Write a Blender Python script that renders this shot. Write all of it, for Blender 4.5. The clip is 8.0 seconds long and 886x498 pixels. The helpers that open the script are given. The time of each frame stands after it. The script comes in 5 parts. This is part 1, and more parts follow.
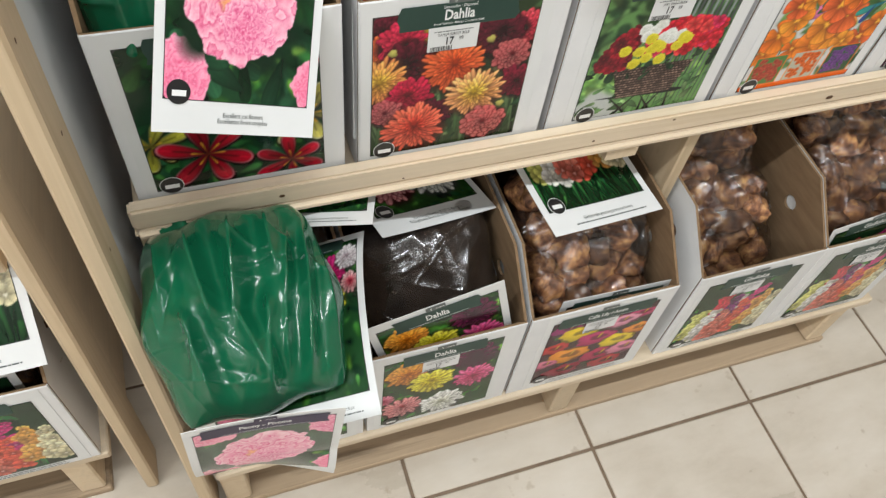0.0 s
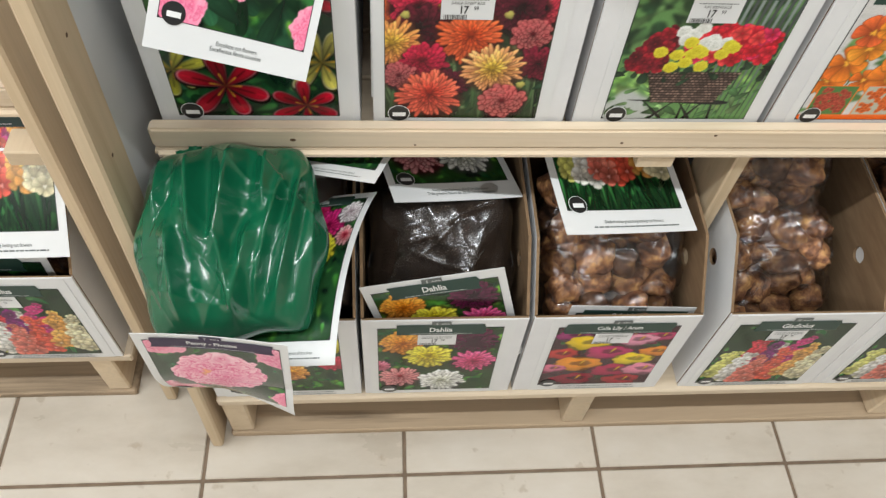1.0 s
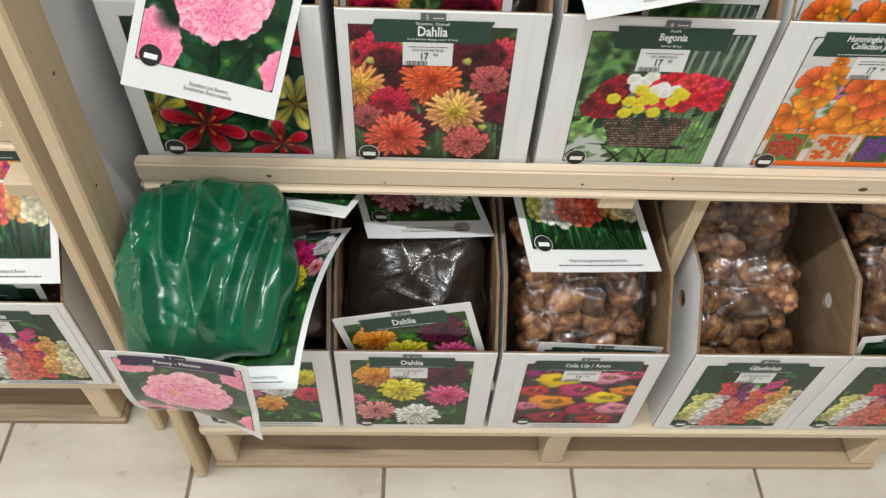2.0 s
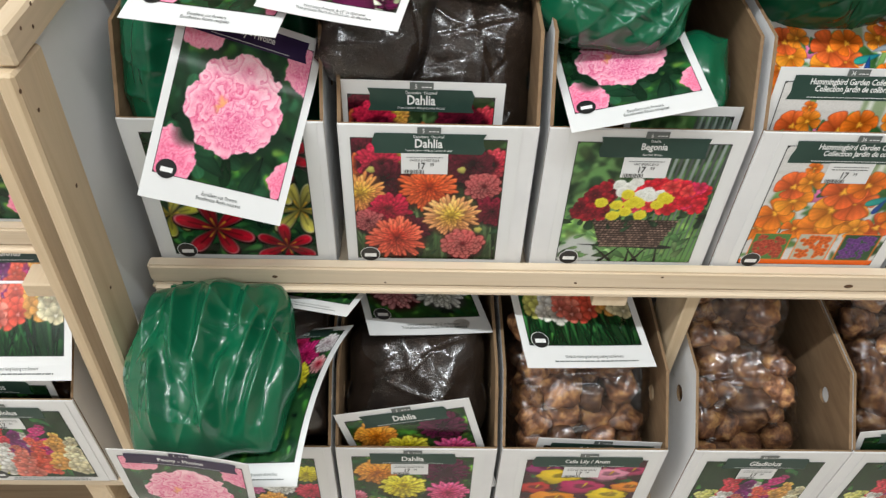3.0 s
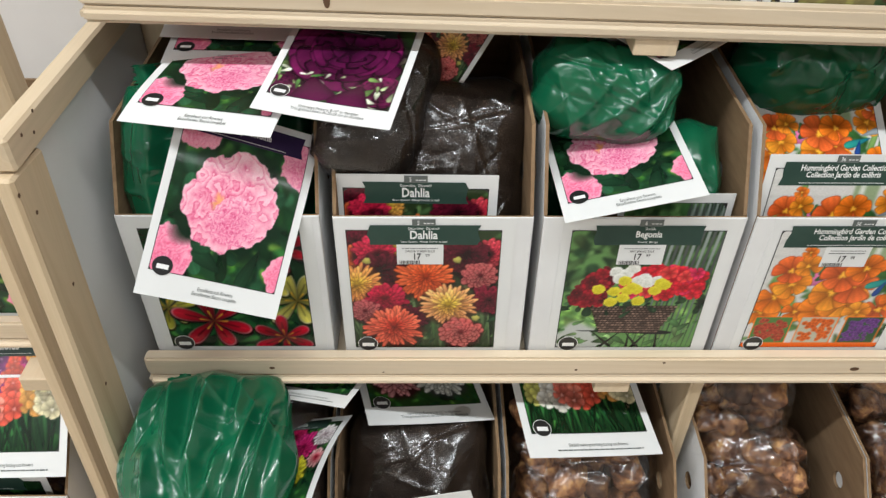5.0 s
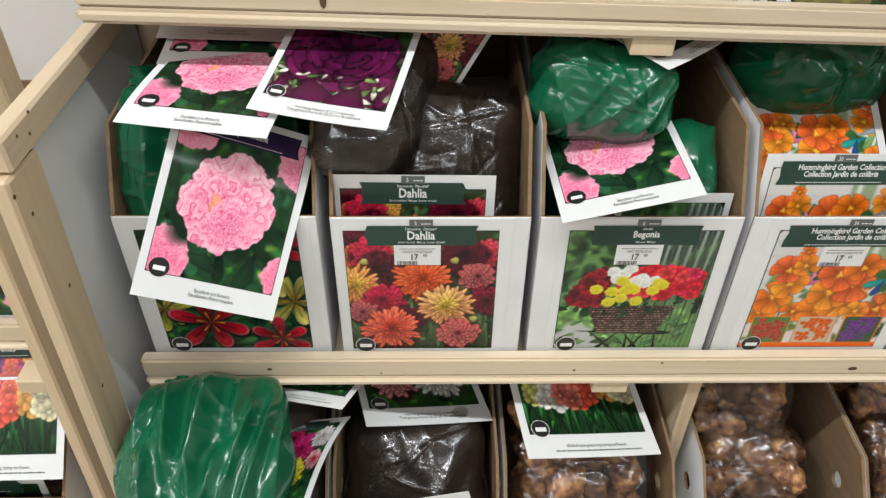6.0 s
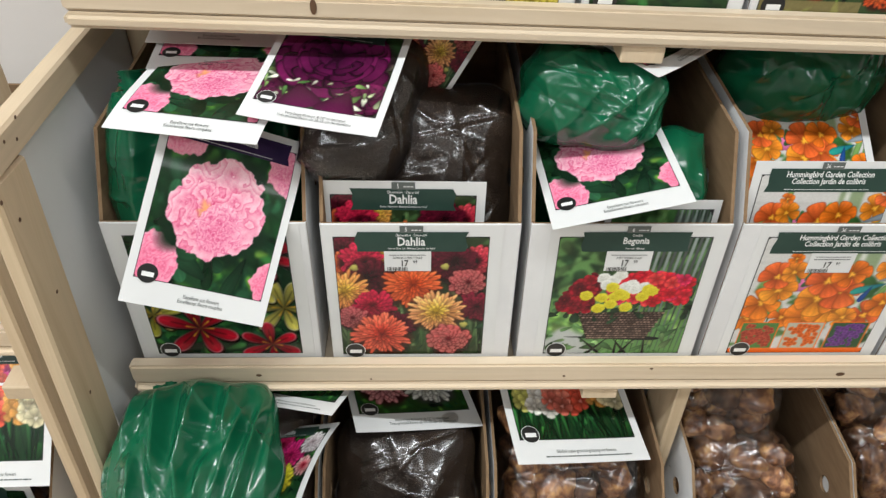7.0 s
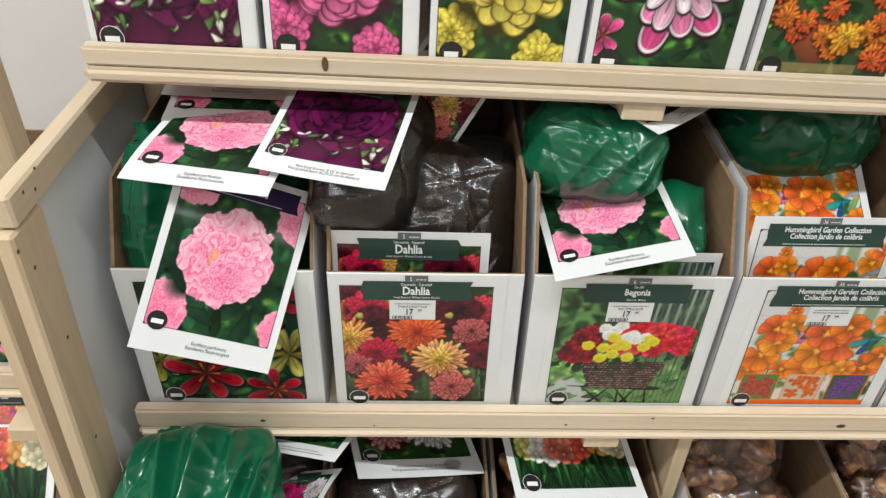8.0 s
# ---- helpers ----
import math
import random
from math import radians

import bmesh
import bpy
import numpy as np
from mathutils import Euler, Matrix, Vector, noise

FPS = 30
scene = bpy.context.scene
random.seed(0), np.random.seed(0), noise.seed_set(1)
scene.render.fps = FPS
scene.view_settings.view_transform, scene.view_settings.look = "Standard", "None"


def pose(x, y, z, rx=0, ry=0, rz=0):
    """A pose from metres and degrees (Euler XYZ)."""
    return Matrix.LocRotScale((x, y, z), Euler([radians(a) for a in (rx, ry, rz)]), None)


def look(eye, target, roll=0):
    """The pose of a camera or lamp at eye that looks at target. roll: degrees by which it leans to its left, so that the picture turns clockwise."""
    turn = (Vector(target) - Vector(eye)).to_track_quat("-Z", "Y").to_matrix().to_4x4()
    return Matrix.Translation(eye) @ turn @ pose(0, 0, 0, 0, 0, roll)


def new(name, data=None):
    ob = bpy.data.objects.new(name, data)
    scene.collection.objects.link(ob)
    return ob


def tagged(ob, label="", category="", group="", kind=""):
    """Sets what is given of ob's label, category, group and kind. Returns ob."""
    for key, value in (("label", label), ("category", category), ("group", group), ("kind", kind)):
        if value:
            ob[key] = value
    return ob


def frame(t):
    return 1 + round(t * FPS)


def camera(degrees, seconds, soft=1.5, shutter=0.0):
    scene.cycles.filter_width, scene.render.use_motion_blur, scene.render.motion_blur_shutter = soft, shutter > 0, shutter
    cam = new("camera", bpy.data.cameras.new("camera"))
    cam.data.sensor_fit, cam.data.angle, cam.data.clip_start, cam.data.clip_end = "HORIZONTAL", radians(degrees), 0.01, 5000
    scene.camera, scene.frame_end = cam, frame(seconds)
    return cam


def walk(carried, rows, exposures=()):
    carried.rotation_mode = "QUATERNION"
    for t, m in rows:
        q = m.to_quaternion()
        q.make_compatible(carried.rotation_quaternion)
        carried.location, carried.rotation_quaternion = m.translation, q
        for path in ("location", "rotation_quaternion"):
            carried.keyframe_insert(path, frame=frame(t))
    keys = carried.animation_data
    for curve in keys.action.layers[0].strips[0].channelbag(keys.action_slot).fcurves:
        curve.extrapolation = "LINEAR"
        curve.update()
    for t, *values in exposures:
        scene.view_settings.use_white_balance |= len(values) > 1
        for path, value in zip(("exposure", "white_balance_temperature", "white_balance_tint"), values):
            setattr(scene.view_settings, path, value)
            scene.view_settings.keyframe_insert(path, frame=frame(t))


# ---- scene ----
cam = camera(61.3, 8.0, 1.35)
PATH = [
    (0, (0.109, -0.538, 1.259), (0.612, 0.52, -0.363), 9.1),
    (0.5, (0.167, -0.545, 1.244), (0.448, 0.547, -0.407), 7.0),
    (1, (0.266, -0.591, 1.251), (0.416, 0.531, -0.398), 5.8),
    (1.2, (0.287, -0.609, 1.257), (0.423, 0.538, -0.375), 5.6),
    (2.3, (0.341, -0.64, 1.282), (0.411, 0.637, -0.255), 3.5),
    (2.5, (0.344, -0.645, 1.29), (0.406, 0.665, -0.219), 3.2),
    (3, (0.348, -0.65, 1.31), (0.401, 0.764, -0.102), 2.4),
    (3.5, (0.352, -0.649, 1.322), (0.392, 0.838, -0.015), 1.5),
    (4, (0.359, -0.642, 1.326), (0.391, 0.877, 0.027), 1.0),
    (4.5, (0.361, -0.635, 1.327), (0.389, 0.901, 0.046), 0.8),
    (6, (0.363, -0.633, 1.325), (0.396, 0.909, 0.053), 0.7),
    (6.5, (0.363, -0.632, 1.325), (0.405, 0.908, 0.048), 0.9),
    (7, (0.363, -0.63, 1.328), (0.422, 0.916, 0.061), 1.4),
    (7.5, (0.361, -0.632, 1.333), (0.425, 0.938, 0.096), 1.9),
    (8, (0.359, -0.633, 1.349), (0.413, 0.974, 0.159), 1.9),
]
walk(cam, [(t, look(eye, target, roll)) for t, eye, target, roll in PATH])

# ---- light ----
world = bpy.data.worlds.new("store_air")
world.use_nodes = True
world.node_tree.nodes["Background"].inputs["Color"].default_value = (0.9, 0.92, 1.0, 1)
world.node_tree.nodes["Background"].inputs["Strength"].default_value = 0.02
scene.world = world
scene.view_settings.exposure = 0.0


def tube(name, x, y, z, w, d, power):
    lamp = bpy.data.lights.new(name, "AREA")
    lamp.shape, lamp.size, lamp.size_y, lamp.energy = "RECTANGLE", w, d, power
    lamp.color = (0.93, 0.985, 1.0)
    ob = new(name, lamp)
    ob.location = (x, y, z)
    return ob


LAMP = 24.5
for gx in (-2.7, -1.2, 0.3, 1.8):
    for gy in (-2.5, -0.75):
        tube("ceiling_tube_light", gx, gy, 2.9, 1.2, 0.07, (LAMP if gy > -2 else LAMP * 0.6) * (1.1 if gx < 1 else 0.7))


# ---- materials ----
def material(name, rough=0.5, metal=0.0, spec=0.5):
    m = bpy.data.materials.new(name)
    m.use_nodes = True
    n = m.node_tree.nodes
    b = n["Principled BSDF"]
    b.inputs["Roughness"].default_value = rough
    b.inputs["Metallic"].default_value = metal
    b.inputs["Specular IOR Level"].default_value = spec
    return m, n, m.node_tree.links, b


def ramp(n, stops):
    r = n.new("ShaderNodeValToRGB")
    while len(r.color_ramp.elements) < len(stops):
        r.color_ramp.elements.new(0.5)
    for e, (p, c) in zip(r.color_ramp.elements, stops):
        e.position, e.color = p, (*c, 1)
    return r


def noise_tex(n, l, scale, detail=4, rough=0.55, stretch=(1, 1, 1), coord="Object", shift=True):
    tc = n.new("ShaderNodeTexCoord")
    mp = n.new("ShaderNodeMapping")
    mp.inputs["Scale"].default_value = stretch
    l.new(tc.outputs[coord], mp.inputs["Vector"])
    if shift:
        oi = n.new("ShaderNodeObjectInfo")
        mu = n.new("ShaderNodeMath")
        mu.operation = "MULTIPLY"
        mu.inputs[1].default_value = 37.0
        l.new(oi.outputs["Random"], mu.inputs[0])
        l.new(mu.outputs[0], mp.inputs["Location"])
    t = n.new("ShaderNodeTexNoise")
    t.inputs["Scale"].default_value, t.inputs["Detail"].default_value, t.inputs["Roughness"].default_value = scale, detail, rough
    l.new(mp.outputs[0], t.inputs["Vector"])
    return t


def bump(n, l, b, source, strength, dist=0.002):
    bm_ = n.new("ShaderNodeBump")
    bm_.inputs["Strength"].default_value, bm_.inputs["Distance"].default_value = strength, dist
    l.new(source, bm_.inputs["Height"])
    l.new(bm_.outputs[0], b.inputs["Normal"])


def mottled(name, c1, c2, scale, rough=0.5, spec=0.5, bumpy=0.0, dist=0.001, stretch=(1, 1, 1), detail=5):
    m, n, l, b = material(name, rough, 0, spec)
    t = noise_tex(n, l, scale, detail, 0.6, stretch)
    r = ramp(n, [(0.3, c1), (0.7, c2)])
    l.new(t.outputs["Fac"], r.inputs[0])
    l.new(r.outputs[0], b.inputs["Base Color"])
    if bumpy:
        t2 = noise_tex(n, l, scale * 6, 4, 0.6, stretch)
        bump(n, l, b, t2.outputs["Fac"], bumpy, dist)
    return m


def wood(name, axis, c1=(0.55, 0.425, 0.285), c2=(0.655, 0.535, 0.395)):
    m, n, l, b = material(name, 0.62, 0, 0.3)
    st = [15, 15, 15]
    st[axis] = 0.7
    t = noise_tex(n, l, 2.4, 6, 0.6, st)
    t.inputs["Distortion"].default_value = 0.6
    r = ramp(n, [(0.25, c1), (0.5, c2), (0.62, tuple(0.92 * a for a in c2)), (0.8, tuple(min(1, 1.06 * a) for a in c2))])
    l.new(t.outputs["Fac"], r.inputs[0])
    # knots and pencil-sized dark flecks
    v = n.new("ShaderNodeTexVoronoi")
    tc = n.new("ShaderNodeTexCoord")
    mp = n.new("ShaderNodeMapping")
    oi = n.new("ShaderNodeObjectInfo")
    mu = n.new("ShaderNodeMath")
    mu.operation = "MULTIPLY"
    mu.inputs[1].default_value = 19.0
    l.new(oi.outputs["Random"], mu.inputs[0])
    l.new(mu.outputs[0], mp.inputs["Location"])
    ks = [9, 9, 9]
    ks[axis] = 4.2
    mp.inputs["Scale"].default_value = ks
    l.new(tc.outputs["Object"], mp.inputs["Vector"])
    l.new(mp.outputs[0], v.inputs["Vector"])
    v.inputs["Scale"].default_value = 1.0
    kr = ramp(n, [(0.035, (1, 1, 1)), (0.09, (0, 0, 0))])
    l.new(v.outputs["Distance"], kr.inputs[0])
    mix = n.new("ShaderNodeMixRGB")
    mix.inputs[2].default_value = (0.2, 0.1, 0.045, 1)
    l.new(kr.outputs[0], mix.inputs[0])
    l.new(r.outputs[0], mix.inputs[1])
    # slow change of tone from board to board
    hs = n.new("ShaderNodeHueSaturation")
    ma = n.new("ShaderNodeMapRange")
    ma.inputs["To Min"].default_value, ma.inputs["To Max"].default_value = 0.88, 1.1
    l.new(oi.outputs["Random"], ma.inputs["Value"])
    l.new(ma.outputs[0], hs.inputs["Value"])
    l.new(mix.outputs[0], hs.inputs["Color"])
    l.new(hs.outputs[0], b.inputs["Base Color"])
    bump(n, l, b, t.outputs["Fac"], 0.25, 0.001)
    return m


# the upright pine is darker: the posts' shade is put into its colour
WOOD = [wood("pine_along_x", 0), wood("pine_along_y", 1, (0.52, 0.39, 0.25), (0.62, 0.49, 0.34)), wood("shaded_pine_along_z", 2, (0.46, 0.335, 0.205), (0.58, 0.45, 0.30))]
# weathered, stained pine; its dark colour also holds shade under the pallet deck
WOOD_OLD_SHADED = wood("weathered_shaded_pine", 0, (0.10, 0.068, 0.042), (0.42, 0.31, 0.205))
WHITE_CARD = mottled("white_coated_board", (0.68, 0.675, 0.68), (0.755, 0.75, 0.75), 9, 0.42, 0.45, 0.12, 0.0006)
LABEL_WHITE = mottled("white_label_paper", (0.69, 0.69, 0.685), (0.74, 0.74, 0.735), 6, 0.42, 0.4)
BROWN_CARD = mottled("brown_corrugated_board", (0.20, 0.125, 0.07), (0.27, 0.175, 0.10), 14, 0.85, 0.15, 0.3, 0.0008, (1, 1, 6))
GREY_PANEL = mottled("grey_painted_panel", (0.66, 0.65, 0.64), (0.72, 0.71, 0.70), 5, 0.55, 0.35, 0.1)
WALL = mottled("painted_store_wall", (0.66, 0.61, 0.575), (0.71, 0.665, 0.63), 3, 0.7, 0.3, 0.15)
CEILING = mottled("ceiling_paint", (0.7, 0.7, 0.69), (0.76, 0.76, 0.75), 3, 0.8, 0.2)
GROUT = mottled("brown_grout", (0.16, 0.115, 0.08), (0.24, 0.175, 0.125), 30, 0.9, 0.1, 0.3)
BLACK_INK = mottled("black_ink", (0.012, 0.012, 0.013), (0.018, 0.018, 0.018), 20, 0.3, 0.5)
WHITE_INK = mottled("white_ink", (0.78, 0.78, 0.77), (0.82, 0.82, 0.81), 20, 0.35, 0.35)
GREY_INK = mottled("grey_ink", (0.10, 0.115, 0.11), (0.13, 0.14, 0.135), 20, 0.35, 0.35)
GREEN_INK = mottled("dark_green_ink", (0.022, 0.05, 0.04), (0.032, 0.066, 0.052), 15, 0.3, 0.22)
PURPLE_INK = mottled("dark_purple_ink", (0.022, 0.012, 0.045), (0.032, 0.018, 0.06), 15, 0.3, 0.15)


def tile_mat():
    m, n, l, b = material("beige_ceramic_tile", 0.32, 0, 0.5)
    t = noise_tex(n, l, 4, 6, 0.62, (1, 2.2, 1))
    r = ramp(n, [(0.25, (0.45, 0.385, 0.31)), (0.5, (0.56, 0.495, 0.415)), (0.75, (0.63, 0.57, 0.495))])
    l.new(t.outputs["Fac"], r.inputs[0])
    s = noise_tex(n, l, 34, 3, 0.5)
    sr = ramp(n, [(0.66, (0, 0, 0)), (0.74, (1, 1, 1))])
    l.new(s.outputs["Fac"], sr.inputs[0])
    mix = n.new("ShaderNodeMixRGB")
    mix.inputs[2].default_value = (0.33, 0.25, 0.17, 1)
    fm = n.new("ShaderNodeMath")
    fm.operation = "MULTIPLY"
    fm.inputs[1].default_value = 0.45
    l.new(sr.outputs[0], fm.inputs[0])
    l.new(fm.outputs[0], mix.inputs[0])
    l.new(r.outputs[0], mix.inputs[1])
    l.new(mix.outputs[0], b.inputs["Base Color"])
    rr = ramp(n, [(0.3, (0.25, 0.25, 0.25)), (0.7, (0.45, 0.45, 0.45))])
    l.new(t.outputs["Fac"], rr.inputs[0])
    l.new(rr.outputs[0], b.inputs["Roughness"])
    bump(n, l, b, t.outputs["Fac"], 0.08, 0.002)
    return m


TILE = tile_mat()


def print_mat():
    m, n, l, b = material("glossy_colour_print", 0.17, 0, 0.36)
    a = n.new("ShaderNodeAttribute")
    a.attribute_name = "Col"
    l.new(a.outputs["Color"], b.inputs["Base Color"])
    return m


PRINT = print_mat()


def plastic(name, c1, c2, rough, crease):
    m, n, l, b = material(name, rough, 0, 0.55)
    t = noise_tex(n, l, 7, 4)
    r = ramp(n, [(0.3, c1), (0.7, c2)])
    l.new(t.outputs["Fac"], r.inputs[0])
    l.new(r.outputs[0], b.inputs["Base Color"])
    w = n.new("ShaderNodeTexVoronoi")
    w.feature = "DISTANCE_TO_EDGE"
    tc = noise_tex(n, l, 16, 4)
    mixv = n.new("ShaderNodeMixRGB")
    mixv.inputs[0].default_value = 0.25
    tco = n.new("ShaderNodeTexCoord")
    l.new(tco.outputs["Object"], mixv.inputs[1])
    l.new(tc.outputs["Color"], mixv.inputs[2])
    l.new(mixv.outputs[0], w.inputs["Vector"])
    w.inputs["Scale"].default_value = 13
    bump(n, l, b, w.outputs["Distance"], crease, 0.006)
    return m


GREEN_BAG = plastic("green_polythene", (0.003, 0.082, 0.037), (0.006, 0.115, 0.052), 0.17, 0.03)
PEAT = mottled("dark_peat", (0.018, 0.012, 0.009), (0.05, 0.034, 0.026), 60, 0.9, 0.15, 0.9, 0.003)


def film_mat(name, tint, amount):
    m = bpy.data.materials.new(name)
    m.use_nodes = True
    n, l = m.node_tree.nodes, m.node_tree.links
    n.remove(n["Principled BSDF"])
    tr = n.new("ShaderNodeBsdfTransparent")
    tr.inputs["Color"].default_value = tint
    gl = n.new("ShaderNodeBsdfGlossy")
    gl.inputs["Roughness"].default_value = 0.19
    gl.inputs["Color"].default_value = (0.95, 0.95, 0.97, 1)
    fr = n.new("ShaderNodeFresnel")
    fr.inputs["IOR"].default_value = 1.5
    mr = n.new("ShaderNodeMapRange")
    mr.inputs["From Min"].default_value, mr.inputs["From Max"].default_value = 0.03, 0.6
    mr.inputs["To Min"].default_value, mr.inputs["To Max"].default_value = amount, 0.6
    l.new(fr.outputs[0], mr.inputs["Value"])
    mx = n.new("ShaderNodeMixShader")
    l.new(mr.outputs[0], mx.inputs[0])
    l.new(tr.outputs[0], mx.inputs[1])
    l.new(gl.outputs[0], mx.inputs[2])
    tx = noise_tex(n, l, 9, 3, 0.5, (1.0, 1.0, 1.9))
    tx.inputs["Distortion"].default_value = 2.2
    bp = n.new("ShaderNodeBump")
    bp.inputs["Strength"].default_value, bp.inputs["Distance"].default_value = 0.07, 0.01
    l.new(tx.outputs["Fac"], bp.inputs["Height"])
    l.new(bp.outputs[0], gl.inputs["Normal"])
    l.new(bp.outputs[0], fr.inputs["Normal"])
    l.new(mx.outputs[0], n["Material Output"].inputs["Surface"])
    return m


FILM = film_mat("clear_polythene", (0.94, 0.93, 0.92, 1), 0.06)


def bulb_mat():
    m, n, l, b = material("papery_bulb_skin", 0.5, 0, 0.35)
    t = noise_tex(n, l, 1.7, 6, 0.68, (1, 1, 0.5))
    r = ramp(n, [(0.34, (0.045, 0.02, 0.013)), (0.46, (0.17, 0.075, 0.042)), (0.56, (0.36, 0.175, 0.08)), (0.68, (0.62, 0.37, 0.15))])
    l.new(t.outputs["Fac"], r.inputs[0])
    oi = n.new("ShaderNodeObjectInfo")
    hs = n.new("ShaderNodeHueSaturation")
    ma = n.new("ShaderNodeMapRange")
    ma.inputs["To Min"].default_value, ma.inputs["To Max"].default_value = 0.5, 1.5
    l.new(oi.outputs["Random"], ma.inputs["Value"])
    l.new(ma.outputs[0], hs.inputs["Value"])
    l.new(r.outputs[0], hs.inputs["Color"])
    l.new(hs.outputs[0], b.inputs["Base Color"])
    bump(n, l, b, t.outputs["Fac"], 0.9, 0.004)
    return m


BULB = bulb_mat()


# ---- mesh helpers ----
def mesh_of(bm, name, mats, smooth=False):
    me = bpy.data.meshes.new(name)
    bm.to_mesh(me)
    bm.free()
    for m in (mats if isinstance(mats, (list, tuple)) else [mats]):
        me.materials.append(m)
    if smooth:
        for p in me.polygons:
            p.use_smooth = True
    return me


def part(name, bm, mat, parent, label="", smooth=False):
    data = bm if isinstance(bm, bpy.types.Mesh) else mesh_of(bm, name, mat, smooth)
    ob = new(name, data)
    ob.parent = parent
    return tagged(ob, label)


def thing(name, at, label, category, group="", kind=""):
    ob = new(name)
    ob.empty_display_size = 0.05
    ob.matrix_basis = at
    return tagged(ob, label, category, group, kind)


def block(w, d, h, bevel=0.0015, seg=1):
    bm = bmesh.new()
    bmesh.ops.create_cube(bm, size=1.0, matrix=Matrix.Diagonal((w, d, h, 1)))
    if bevel:
        bmesh.ops.bevel(bm, geom=bm.edges[:], offset=bevel, segments=seg, affect="EDGES")
    return bm


def board(name, x0, x1, y0, y1, z0, z1, parent, mat=None, bevel=0.002, seg=1, label=""):
    size = (x1 - x0, y1 - y0, z1 - z0)
    if mat is None:
        mat = WOOD[size.index(max(size))]
    ob = part(name, block(*size, bevel, seg), mat, parent, label)
    ob.location = ((x0 + x1) / 2, (y0 + y1) / 2, (z0 + z1) / 2)
    return ob


# ---- the room ----
floor = thing("floor", pose(0, 0, 0), "beige ceramic tile floor with brown grout joints", "floor", kind="structure")
g = part("grout", block(7.0, 6.2, 0.06, 0), GROUT, floor)
g.location = (0.3, -1.9, -0.033)
ceiling = part("ceiling", block(7.2, 6.4, 0.1, 0), CEILING, None)
ceiling.location = (0.3, -1.9, 3.15)
tagged(ceiling, "plain white store ceiling above the aisle", "ceiling", kind="structure")
for nm, (x, y, w, d) in {"wall_north": (0.3, 0.515, 7.2, 0.12), "wall_south": (0.3, -4.95, 7.2, 0.12), "wall_west": (-3.25, -2.06, 0.12, 5.66), "wall_east": (3.85, -2.06, 0.12, 5.66)}.items():
    wl = part(nm, block(w, d, 3.1, 0), WALL, None)
    wl.location = (x, y, 1.55)
    tagged(wl, "plain off-white painted store wall", "wall", kind="structure")


# ---- printed flower pictures: painted petal by petal into the colours of a fine flat grid ----
def rgb(h):
    return np.array([int(h[i:i + 2], 16) / 255 for i in (0, 2, 4)])


